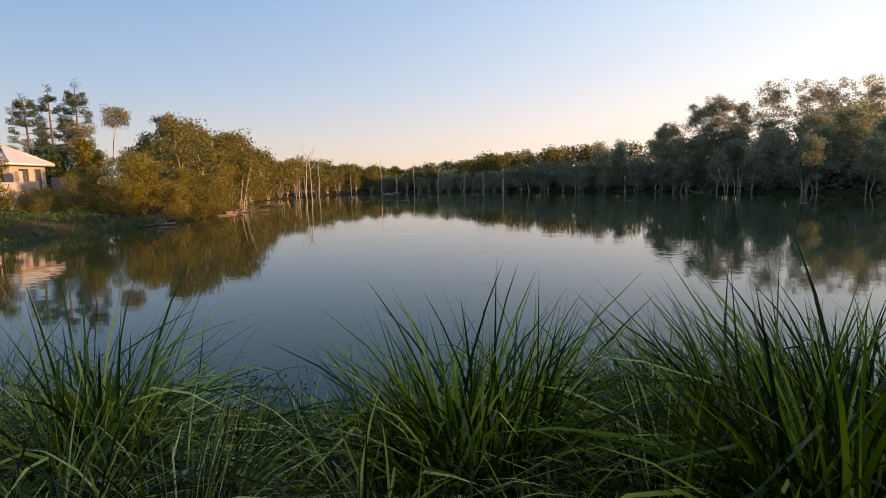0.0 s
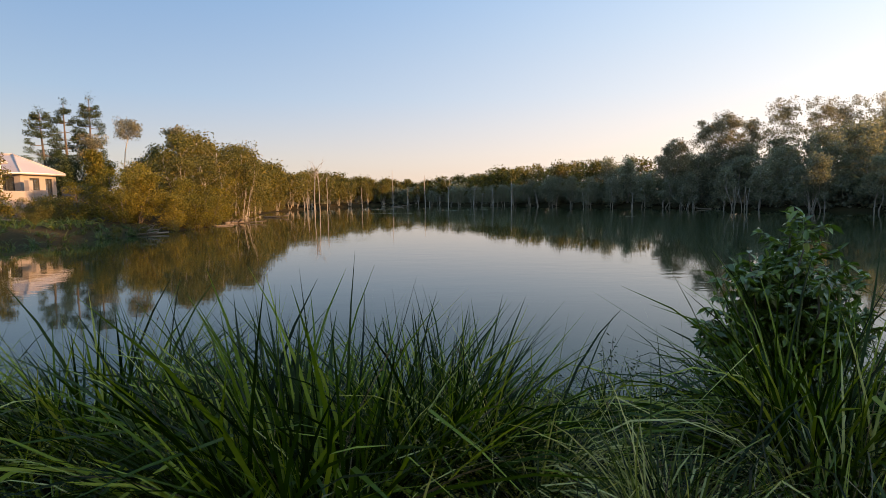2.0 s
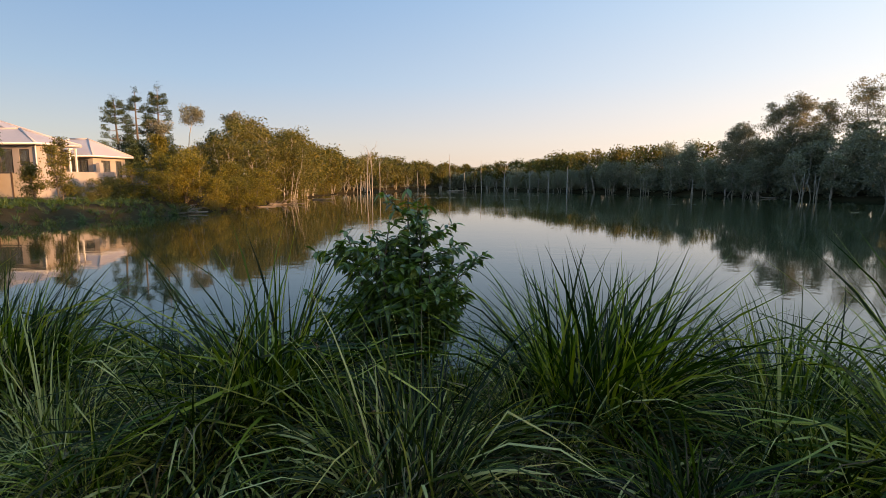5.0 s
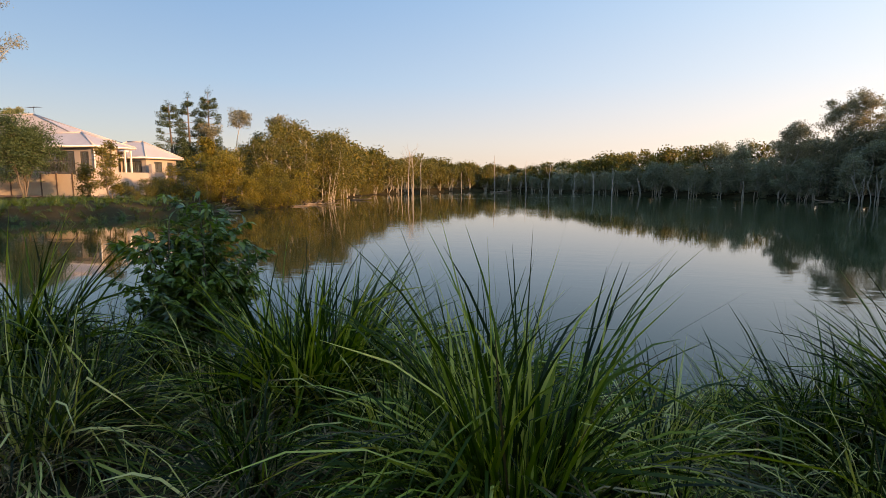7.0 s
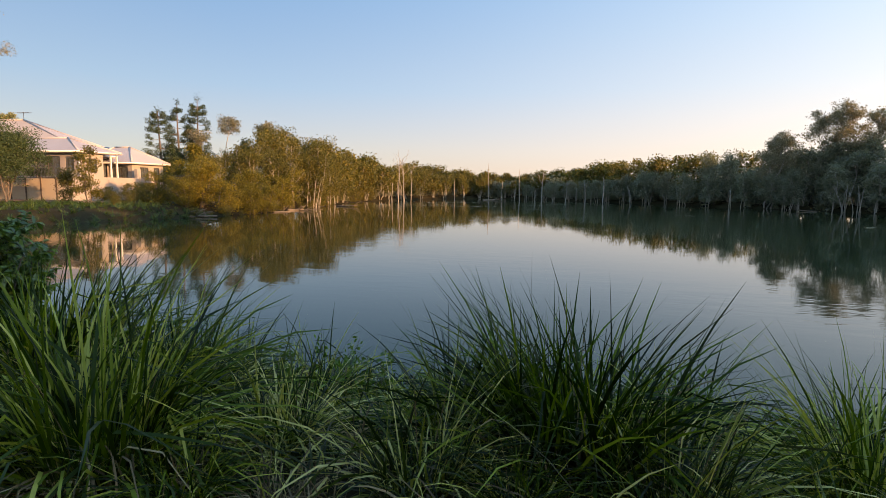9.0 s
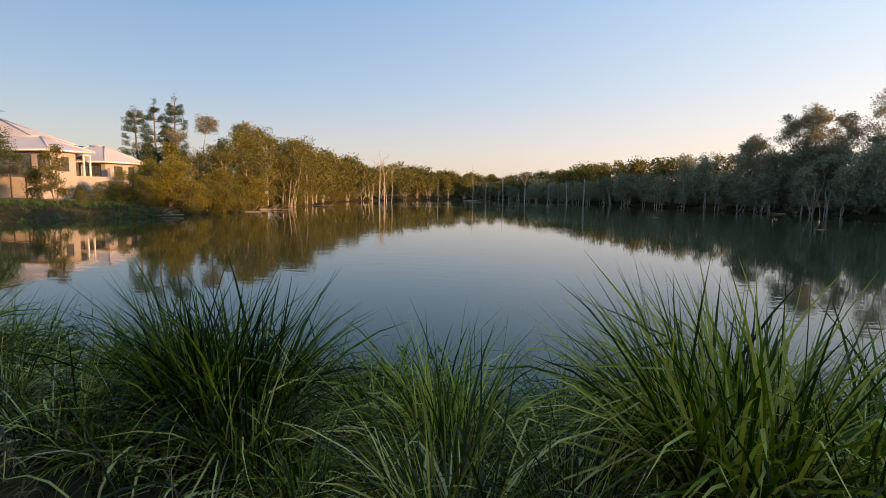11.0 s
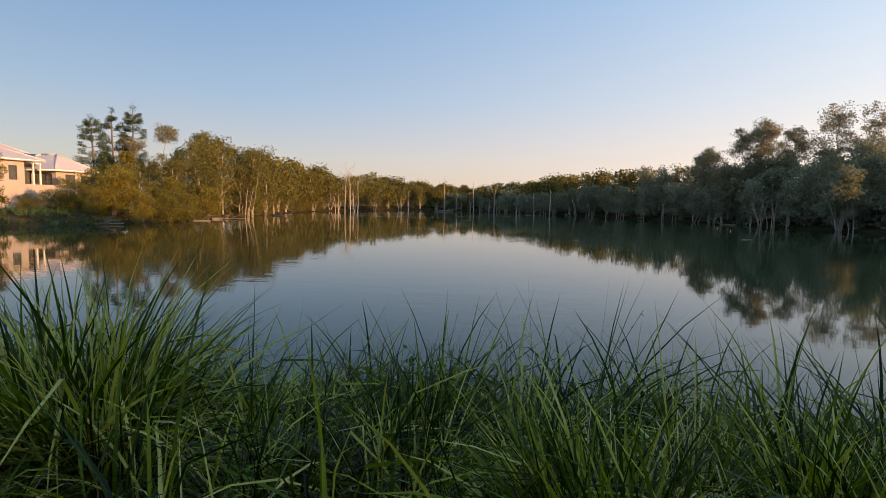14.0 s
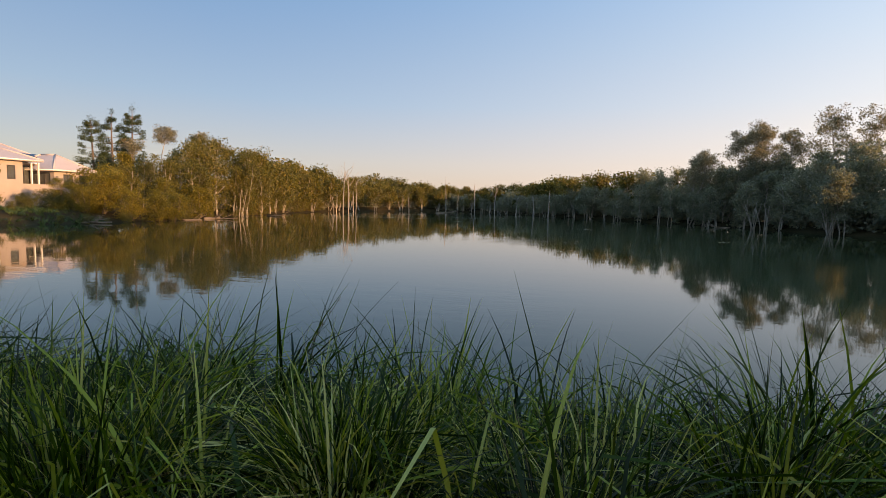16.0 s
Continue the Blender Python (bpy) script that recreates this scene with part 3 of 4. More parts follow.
plant(olive, [u for u in UNDER if u[0] <= -13] + [(-29.4, 43.2, 1.3), (-28.6, 44.6, 1.5), (-27.6, 37.8, 0.9), (-25.4, 36.2, 1.0), (-24.6, 38.4, 1.4), (-27.0, 42.4, 1.5), (-22.6, 34.2, 1.1), (-21.2, 31.6, 0.8)], rng)


def thicket(stretch, step, offset, heights, rng, kinds=scrub):
    """Undergrowth that closes the foot of the woods along a stretch of shore."""
    spots = []
    for (x0, y0), (x1, y1) in zip(stretch, stretch[1:]):
        L = math.hypot(x1 - x0, y1 - y0)
        for k in range(max(1, int(L / step))):
            f = (k + rng.uniform(0.2, 0.8)) / max(1, int(L / step))
            o = rng.uniform(*offset)
            spots.append((x0 + (x1 - x0) * f + o * (y1 - y0) / L, y0 + (y1 - y0) * f - o * (x1 - x0) / L, rng.uniform(*heights)))
    plant(kinds, spots, rng)


EAST = [(0, 117), (8, 108), (18, 97), (26, 85), (32, 76), (37, 68), (41, 60), (46, 50), (49, 42)]
thicket(EAST, 1.7, (-3.6, -1.6), (1.2, 2.4), rng)
thicket(EAST, 3.0, (-6.5, -4.5), (2.8, 4.0), rng)
# back row added to stop low sun from spotting the shore
thicket(EAST, 3.6, (-10.0, -7.5), (3.4, 4.8), rng)
thicket([(-18.5, 63), (-20.5, 74), (-21, 84), (-18.5, 98), (-13.5, 113), (-6.5, 121), (0, 117)], 2.2, (-5.0, -2.2), (1.3, 2.3), rng)
FAR_WEST = [(-18.5, 63), (-20.5, 74), (-21, 84), (-18.5, 98), (-13.5, 113), (-6.5, 121), (0, 117), (5, 113)]
spots = []
for (x0, y0), (x1, y1) in zip(FAR_WEST, FAR_WEST[1:]):
    L = math.hypot(x1 - x0, y1 - y0)
    for k in range(int(L / 2.6)):
        f, o = (k + rng.uniform(0, 1)) / int(L / 2.6), rng.uniform(1.5, 7)
        x, y = x0 + (x1 - x0) * f - o * (y1 - y0) / L, y0 + (y1 - y0) * f + o * (x1 - x0) / L
        spots.append((x, y, rng.uniform(0.8, 1.0) * max(4.2, 6.9 - max(0, y - 75) * 0.048)))
plant(paper[1:3], spots[:12], rng)
plant(far, spots[12:], rng)
# the closed row of woods behind the head of the lake
for i in range(34):
    f = i / 33
    x = -27 + 47 * f
    plant(far, [(x + rng.uniform(-0.5, 0.5), 126 - 0.012 * (x + 4) ** 2 * (1 if x < -4 else 0.9) + rng.uniform(-1.5, 2.5), rng.uniform(4.3, 5.6) + 0.004 * (x + 4) ** 2)], rng)
thicket([(-21, 84), (-18.5, 98), (-13.5, 113), (-6.5, 121), (0, 117)], 1.9, (-8.0, -4.5), (2.4, 3.4), rng)
thicket([(-8, 124), (0, 121), (9, 113), (18, 103)], 1.7, (-3.0, 0.0), (2.4, 3.2), rng)
thicket([(-16.8, 54), (-18.5, 63), (-20.5, 74), (-21, 84)], 1.6, (-2.2, -0.4), (1.4, 2.9), rng, olive)
thicket([(-15.4, 30), (-14.9, 36), (-14.6, 41), (-15.8, 46), (-17, 54), (-18.5, 63)], 1.3, (-0.9, 0.3), (0.4, 0.95), rng, olive)
drop(paper + shade + olive + gold + gums + scrub + grove + far)


# ---------------------------------------------------------------- near bank: tussocks and grass
def blades(rng, n, root, lean, bend, length, width, upright=0.2, az=None):
    """Arching pointed strips from a round root, combed into bundles; a share of them stands upright."""
    K = 6
    if az is None:
        bundle = rng.uniform(0, 2 * math.pi, max(5, n // 28))
        az = bundle[rng.integers(len(bundle), size=n)] + rng.normal(0, 0.4, n)
    rr = root * np.sqrt(rng.uniform(0, 1, n))
    a0 = az + rng.normal(0, 0.6, n)
    base = np.stack([np.cos(a0) * rr, np.sin(a0) * rr, np.full(n, -0.03)], 1)
    up = rng.uniform(0, 1, n) < upright
    th0 = np.where(up, rng.uniform(0.02, 0.38, n), 0.12 + lean * rng.uniform(0, 1, n) ** 0.8)
    kb = np.where(up, rng.uniform(0.05, 0.9, n), rng.uniform(*bend, n))
    L = rng.uniform(*length, n) * np.where(up, 1.04, 1.0)
    s = np.linspace(0, 1, K)
    th = th0[:, None] + kb[:, None] * s[None, :] ** 1.5
    kink = np.where(rng.uniform(0, 1, n) < 0.3, rng.uniform(0.6, 1.8, n), 0)      # some leaves are snapped over
    th = th + kink[:, None] * (s[None, :] > rng.uniform(0.4, 0.8, n)[:, None])
    th = np.minimum(th, 2.7)
    step = (L / (K - 1))[:, None]
    hor = np.cumsum(np.sin(th) * step, 1) - np.sin(th[:, :1]) * step
    ver = np.cumsum(np.cos(th) * step, 1) - np.cos(th[:, :1]) * step
    sway = rng.normal(0, 0.2, n)[:, None] * s[None, :] ** 2 * L[:, None]
    dx, dy = np.cos(az)[:, None], np.sin(az)[:, None]
    mid = np.stack([base[:, :1] + hor * dx - sway * dy, base[:, 1:2] + hor * dy + sway * dx, base[:, 2:] + ver], -1)
    tw = rng.normal(0, 0.5, n)[:, None] + rng.normal(0, 0.8, n)[:, None] * s[None, :]
    side = np.stack([-dy * np.cos(tw), dx * np.cos(tw), np.sin(tw)], -1)
    w = (rng.uniform(*width, n))[:, None] * np.array([0.7, 1, 1, 0.9, 0.6, 0.05])[None, :] * 0.5
    v = np.stack([mid - side * w[..., None], mid + side * w[..., None]], 2).reshape(n, K * 2, 3)
    q = np.array([(2 * i, 2 * i + 1, 2 * i + 3, 2 * i + 2) for i in range(K - 1)])
    return v, q


def blade_build(rng, *args):
    v, q = blades(rng, *args)
    b = Build()
    n, m = v.shape[:2]
    b.add(v.reshape(-1, 3), (q[None] + (np.arange(n) * m)[:, None, None]).reshape(-1, 4))
    return b


def tussock_kind(seed, label, n, lean, bend, length, spikes=2, width=(0.007, 0.014), leaf=BLADE, root=0.2, upright=0.2):
    rng = np.random.default_rng(seed)
    t = thing("grass_tussock", label, "grass tussock", "tussocks along the bank")
    part("leaves", blade_build(rng, n, root, lean, bend, length, width, upright), leaf, t)
    # dead leaves kept thin and pale, so they also stand in for glints
    part("dry_leaves", blade_build(rng, n // 5, root, lean * 1.2, (bend[0] + 0.5, bend[1] + 0.6), (length[0] * 0.6, length[1] * 0.8), (width[0] * 0.5, width[1] * 0.6), 0.05), STRAW, t, "straw-coloured dead leaves")
    for k in range(spikes):
        az, L = rng.uniform(0, 6.28), rng.uniform(0.55, 0.8) * length[1]
        out = np.array([math.cos(az), math.sin(az), 0])
        line = [out * 0.1 + (out * 0.35 * f * f + np.array([0, 0, 1.0]) * f) * L for f in (0, 0.35, 0.7, 1.0)]
        b = Build()
        b.tube(line, [0.0025, 0.0025, 0.002, 0.0015], 4)
        for j in range(10):
            f = rng.uniform(0.55, 1)
            p = out * 0.1 + (out * 0.35 * f * f + np.array([0, 0, 1.0]) * f) * L
            w = rng.normal(size=3)
            w /= np.linalg.norm(w)
            b.tube([p, p + w * 0.02], [0.003, 0.001], 3)
        part("flower_spike", b, SEED, t, "brown dry flower spike")
    return t


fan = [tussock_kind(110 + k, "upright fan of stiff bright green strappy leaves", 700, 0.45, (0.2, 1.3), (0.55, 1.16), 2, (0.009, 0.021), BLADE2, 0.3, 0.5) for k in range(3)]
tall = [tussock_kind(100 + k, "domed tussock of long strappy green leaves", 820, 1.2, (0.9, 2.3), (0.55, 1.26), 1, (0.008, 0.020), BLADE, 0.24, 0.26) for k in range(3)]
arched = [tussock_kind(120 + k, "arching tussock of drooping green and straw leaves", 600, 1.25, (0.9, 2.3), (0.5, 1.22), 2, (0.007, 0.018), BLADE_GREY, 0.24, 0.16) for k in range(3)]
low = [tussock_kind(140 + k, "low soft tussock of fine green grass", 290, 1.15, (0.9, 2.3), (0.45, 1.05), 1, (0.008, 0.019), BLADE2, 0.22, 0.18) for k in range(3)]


withered = [tussock_kind(160 + k, "withered grey-brown tussock of dead drooping leaves", 200, 1.3, (1.0, 2.3), (0.3, 0.8), 0, (0.006, 0.013), STRAW, 0.2, 0.05) for k in range(2)]


def tussock(kinds, x, y, s, rng):
    ob = kinds[int(rng.integers(len(kinds)))]
    copy_thing(ob, sized(x, y, float(ground_z(x, y)), rng.uniform(0, 360), s))


rng = np.random.default_rng(5)
TALL = [(0.36, 3.0, 1.02), (1.65, 2.2, 1.08), (2.2, 2.75, 0.92), (1.35, 3.1, 0.7), (4.12, 2.6, 1.0), (6.03, 3.15, 1.12), (7.55, 2.1, 1.10), (7.2, 3.1, 0.85), (10.0, 2.9, 1.08), (9.3, 3.25, 0.85),
        (12.95, 2.5, 1.03), (11.5, 2.9, 0.8), (14.6, 3.2, 0.75), (15.6, 2.0, 0.72), (16.6, 2.6, 0.72), (18.6, 3.0, 0.76), (21.5, 3.1, 0.8), (-1.7, 3.2, 0.95), (-3.0, 2.9, 0.9)]
FANS = (0.36, 1.65, 2.2, 6.03, 10.0, 12.95, 15.6, 16.6, 14.6)
for x, y, s in TALL:
    tussock(fan if x in FANS else tall, x, y, s * 1.06, rng)
GAPS = (-0.7, 3.0, 5.6, 6.7, 8.5, 11.1, 13.9, 17.3, 20.0)
for i in range(30):
    x = -6.5 + i * 1.05 + rng.uniform(-0.3, 0.3)
    near = min(abs(x - g) for g in GAPS)
    if near > 0.4:
        tussock(arched, x, rng.uniform(2.1, 2.7), rng.uniform(0.68, 0.86), rng)
    near = min(abs(x + 0.5 - g) for g in GAPS)
    if near > 0.5:
        tussock(arched, x + 0.5, rng.uniform(3.0, 3.9), rng.uniform(0.68, 0.86), rng)
for i in range(34):
    x = -5.5 + i * 0.9 + rng.uniform(-0.3, 0.3)
    tussock(withered if i % 4 == 0 and x < 14 else low, x, rng.uniform(1.7, 2.25), rng.uniform(0.5, 0.72), rng)
for x, y, s in ((5.5, 2.1, 0.75), (6.4, 1.9, 0.6), (3.0, 1.8, 0.55), (-0.3, 2.0, 0.6)):
    tussock(withered, x, y, s, rng)
for x, y, s in ((5.05, 1.9, 0.86), (2.65, 2.6, 0.88), (6.9, 2.5, 0.72), (1.0, 2.3, 0.72), (11.7, 1.95, 0.84), (-0.9, 2.4, 0.8), (3.2, 2.1, 0.7), (8.25, 2.75, 0.78), (9.0, 3.4, 0.66), (14.2, 2.3, 0.8), (17.6, 2.3, 0.78), (5.7, 2.6, 0.74)):
    tussock(arched, x, y, s, rng)
for i in range(76):
    x = -9.0 + i * 0.49 + rng.uniform(-0.25, 0.25)
    s = rng.uniform(0.82, 1.15) * (1.22 if x > 13 else 1.0) * (0.72 if min(abs(x - g) for g in (8.5, 2.9, -0.9)) < 0.6 else 1.0)
    tussock(low, x, rng.uniform(3.5, 4.8), s, rng)
for ob in fan + tall + arched + low + withered:
    for o in (*ob.children_recursive, ob):
        bpy.data.objects.remove(o)


def bank_grass(name, label, x0, x1, y0, y1, n, length, seed, material=BLADE2, bend=(0.4, 2.0), lean=0.6, width=(0.006, 0.013), clump=14, upright=0.15):
    """Loose grass that covers the bank between the tussocks, in small clumps combed one way."""
    rng = np.random.default_rng(seed)
    m = max(1, n // clump)
    which = rng.integers(m, size=n)
    cx, cy, ca, cs = rng.uniform(x0, x1, m), rng.uniform(y0, y1, m), rng.uniform(0, 2 * math.pi, m), rng.uniform(0.75, 1.2, m)
    v, q = blades(rng, n, 0.03, lean, bend, length, width, upright, ca[which] + rng.normal(0, 0.55, n))
    v = v * cs[which][:, None, None]
    x, y = cx[which] + rng.normal(0, 0.06, n), cy[which] + rng.normal(0, 0.06, n)
    v = v + np.stack([x, y, ground_z(x, y)], 1)[:, None, :]
    b = Build()
    k = v.shape[1]
    b.add(v.reshape(-1, 3), (q[None] + (np.arange(n) * k)[:, None, None]).reshape(-1, 4))
    return tagged(new(name, b.mesh(name, material)), label, "grass", kind="stuff")


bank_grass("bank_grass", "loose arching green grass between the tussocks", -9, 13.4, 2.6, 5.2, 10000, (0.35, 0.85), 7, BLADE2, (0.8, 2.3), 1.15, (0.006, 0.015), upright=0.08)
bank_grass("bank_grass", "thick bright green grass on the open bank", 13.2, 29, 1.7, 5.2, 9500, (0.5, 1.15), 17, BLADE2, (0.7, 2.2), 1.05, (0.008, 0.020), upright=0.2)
bank_grass("dry_grass", "dry straw litter lying between the tussocks", -7, 28, 1.4, 4.6, 4500, (0.2, 0.55), 8, STRAW, (1.0, 2.2), 1.0)
bank_grass("dry_grass", "matted brown dead grass covering the near bank", -5, 22, 1.0, 2.8, 6000, (0.15, 0.4), 18, STRAW, (0.8, 1.6), 1.2, (0.005, 0.012))
bank_grass("bank_grass", "short dark green grass at the foot of the tussocks", -5, 22, 1.6, 2.9, 5200, (0.3, 0.65), 19, BLADE_GREY, (0.9, 2.3), 1.2, (0.006, 0.014), upright=0.05)
bank_grass("shore_grass", "green grass on the far left shore below the house", -29, -15.4, 18, 34, 8500, (0.22, 0.6), 9, SHORE_BLADE, (0.3, 1.6), 0.6, (0.02, 0.036))


# ---------------------------------------------------------------- near shrub
LEAF_SHAPE = [(0, 0, 0), (0.022, 0.035, 0.006), (0.025, 0.075, 0.004), (0, 0.135, -0.02), (-0.025, 0.075, 0.004), (-0.022, 0.035, 0.006), (0, 0.04, -0.004), (0, 0.085, -0.008)]
LEAF_FACES = [(0, 1, 6), (0, 6, 5), (3, 7, 2), (3, 4, 7)]
LEAF_QUADS = [(1, 2, 7, 6), (6, 7, 4, 5)]


def leaf_pose(at, way, rng, size):
    m = Vector(way).to_track_quat("Y", "Z").to_matrix().to_4x4()
    return Matrix.Translation(at) @ m @ pose(0, 0, 0, 0, rng.uniform(-50, 50), 0) @ Matrix.Scale(size, 4)


def leafy_shrub(x, y, H, R, seed, singles, label):
    rng = np.random.default_rng(seed)
    z = float(ground_z(x, y))
    t = thing("leafy_shrub", label, "shrub", at=(x, y, z))
    single = Build()
    single.add(LEAF_SHAPE, LEAF_QUADS, LEAF_FACES)
    single_mesh = single.mesh("leaf", SHRUB_LEAF, True)
    rest = Build()
    spots = []
    for k in range(32):
        az = k * 2.4 + rng.uniform(-0.3, 0.3)
        out = R * rng.uniform(0.35, 1.0) if k else 0.05
        top = H * (1.0 if k == 0 else rng.uniform(0.5, 0.97) * (1 - 0.16 * out / R))
        s = np.linspace(0, 1, 6)
        line = np.stack([math.cos(az) * out * s ** 0.8, math.sin(az) * out * s ** 0.8, top * s - 0.05], 1) + rng.normal(size=(6, 3)) * 0.02
        stem = Build()
        stem.tube(line, 0.013 * (1.1 - s) + 0.003, 5)
        part("stem", stem, DARK_BARK, t, smooth=True)
        for j in range(12):
            g = rng.uniform(0.35, 0.97)
            p0 = np.array([np.interp(g, s, line[:, c]) for c in range(3)])
            a2, L = rng.uniform(0, 6.28), rng.uniform(0.13, 0.31)
            p1 = p0 + np.array([math.cos(a2) * L, math.sin(a2) * L, L * rng.uniform(0.1, 0.8)])
            rest.tube([p0, p1], [0.004, 0.002], 4)
            for g2 in np.linspace(0.2, 1, 9):
                spots.append((p0 + (p1 - p0) * g2, p1 - p0))
        for g in np.linspace(0.5, 1, 10):
            spots.append((np.array([np.interp(g, s, line[:, c]) for c in range(3)]), np.array([0, 0, 1.0])))
    order = rng.permutation(len(spots))
    shape = np.array(LEAF_SHAPE)
    for i, k in enumerate(order):
        p, along = spots[k]
        for _ in range(2 if i < singles // 2 else 3):
            w = rng.normal(size=3) * 0.8 + along / (np.linalg.norm(along) + 1e-9) * 0.5
            w[2] = w[2] * 0.6 - 0.35
            m = leaf_pose(p, w, rng, rng.uniform(0.4, 0.8))
            if i < singles // 2:
                ob = part("leaf", single_mesh, None, t)
                ob.matrix_basis = m
            else:
                r = np.array(m)
                rest.add(shape @ r[:3, :3].T + r[:3, 3], LEAF_QUADS, LEAF_FACES)
    part("foliage", rest, SHRUB_LEAF, t)
    return t


leafy_shrub(4.67, 3.76, 1.78, 0.48, 31, 290, "broad-leaved dark green shrub growing among the tussocks")


def water_weed(x, y, H, seed, n, label, material=WEED, size=0.045):
    """Thin upright stems with small leaves, at the water's edge."""
    rng = np.random.default_rng(seed)
    t = thing("weed", label, "weed", "weeds at the water's edge", at=(x, y, max(0.0, float(ground_z(x, y)))))
    stems, leaf = Build(), Build()
    for k in range(n):
        a, r = rng.uniform(0, 6.28), rng.uniform(0, 0.25)
        p0 = np.array([math.cos(a) * r, math.sin(a) * r, -0.05])
        p1 = p0 + np.array([rng.normal() * 0.22, rng.normal() * 0.22, H * rng.uniform(0.6, 1)])
        mid = (p0 + p1) / 2 + rng.normal(size=3) * 0.04
        stems.tube([p0, mid, p1], [0.004, 0.003, 0.0015], 4)
        c = []
        for j in range(26):
            f = rng.uniform(0.35, 1)
            q = p0 + (p1 - p0) * f
            c.append(q + rng.normal(size=3) * 0.035)
        leaf.leaves(np.array(c), size, size * 0.42, rng)
    part("stem", stems, DARK_BARK, t)
    part("foliage", leaf, material, t)


for i, (x, y, H, n) in enumerate([(-2.0, 5.0, 0.75, 12), (-2.7, 5.1, 0.7, 10), (-1.3, 5.2, 0.55, 8), (3.3, 4.9, 0.6, 9), (3.9, 5.1, 0.7, 8), (6.7, 4.7, 0.75, 10), (7.6, 4.8, 0.5, 8),
                                  (13.4, 4.6, 0.6, 10), (14.6, 4.9, 0.55, 8), (15.3, 4.7, 0.6, 9), (17.0, 4.9, 0.45, 8), (20.5, 5.0, 0.55, 9), (21.3, 5.0, 0.5, 9), (10.9, 4.9, 0.5, 8), (1.9, 5.0, 0.5, 7)]):
    water_weed(x, y, H, 300 + i, n, "thin leafy weed stems at the water's edge")
for i, (x, y, H, n) in enumerate([(14.3, 4.0, 0.85, 12), (15.0, 3.9, 0.8, 10), (13.9, 4.3, 0.7, 9), (19.6, 4.1, 0.8, 12), (16.2, 4.2, 0.7, 8), (8.1, 4.3, 0.6, 8), (7.7, 4.6, 0.95, 2), (10.6, 4.2, 0.65, 9), (7.9, 4.0, 0.75, 9), (18.4, 4.2, 0.75, 9)]):
    water_weed(x, y, H, 330 + i, n, "green leafy weed growing among the bank grass", GREEN_WEED, 0.075)


# ---------------------------------------------------------------- pines, single gum, palm, dead trees
def pine(x, y, H, seed, gap):
    """A tall pine: straight trunk, tiers of branches that end in dense upturned tufts."""
    rng = np.random.default_rng(seed)
    z = float(ground_z(x, y))
    H = H - z
    t = thing("pine_tree", "tall dark pine with tufted tiers of branches", "tree", "tall pines behind the house", at=(x, y, z - 0.1))
    wood, crown = Build(), Build()
    s = np.linspace(0, 1, 9)
    line = np.stack([0.10 * np.sin(s * 4 + seed), 0.08 * np.cos(s * 3), s * H], 1)
    wood.tube(line, 0.17 * (1.08 - s) + 0.02, 8)
    k, h = 0, H * 0.16
    while h < H * 0.96:
        f = h / H
        reach = (2.0 - 0.3 * gap) * (1 - f) ** 0.6 * (0.6 + 0.4 * min(1, f * 3)) + 0.25
        for j in range(6):
            if rng.uniform() < gap + 0.12:
                continue
            az = j * 1.047 + k * 0.5 + rng.uniform(-0.25, 0.25)
            L = reach * rng.uniform(0.75, 1.08)
            o = np.array([math.cos(az), math.sin(az), 0])
            at = np.array([np.interp(f, s, line[:, 0]), np.interp(f, s, line[:, 1]), h + rng.uniform(-0.15, 0.15)])
            lim = [at, at + o * L * 0.6 + np.array([0, 0, -0.05 * L]), at + o * L + np.array([0, 0, 0.16 * L])]
            wood.tube(lim, [0.04, 0.025, 0.012], 4)
            size = rng.uniform(0.21, 0.31) * min(1.0, 0.55 + 0.3 * L)
            c = lim[2] + np.array([0, 0, size * 0.7])
            crown.leaves(c + np.clip(rng.normal(size=(170, 3)), -1.3, 1.3) * np.array([1, 1, 0.95]) * size, 0.15, 0.08, rng, -0.4)
            c = at + o * L * 0.68 + np.array([0, 0, size * 0.4])
            crown.leaves(c + np.clip(rng.normal(size=(50, 3)), -1.4, 1.4) * np.array([1, 1, 0.6]) * size * 0.8, 0.15, 0.08, rng, -0.4)
        h += rng.uniform(0.72, 0.92)
        k += 1
    crown.leaves(line[-1] + rng.normal(size=(90, 3)) * np.array([0.22, 0.22, 0.3]), 0.2, 0.06, rng, -0.5)
    part("trunk", wood, DARK_BARK, t, smooth=True)
    part("crown", crown, PINE_LEAF, t)


pine(-35.6, 53.0, 10.7, 1, 0.08)
pine(-34.4, 54.6, 11.7, 2, 0.20)
pine(-32.7, 55.8, 12.3, 3, 0.14)


def lone_tree(name, label, x, y, top, seed, **kw):
    z = float(ground_z(x, y))
    ob = tree_kind(name, label, "tree", "", seed, top - z, **kw)
    ob.matrix_basis = sized(x, y, z - 0.05, seed * 40, 1.0, (top - z) / ob["tall"])
    return ob


umbrella = dict(trunks=2, low=0.8, R=2.3, limbs=7, girth=0.010, per=100, radius=0.36, leaf=GUM_LEAF, bark=BARK, flat=0.6, rise=(-10, 40), spread=0.6, length=0.18, width=0.09)
lone_tree("gum_tree", "slim pale-trunked gum with an umbrella crown", -31.2, 57.0, 10.5, 401, **umbrella)
lone_tree("gum_tree", "rounded gum crown rising above the paperbarks", -25.3, 58.5, 9.6, 402, **umbrella)
oak = dict(trunks=2, low=0.25, R=1.6, limbs=10, girth=0.014, per=80, radius=0.36, leaf=PINE_LEAF, bark=DARK_BARK, flat=1.1, rise=(30, 70))
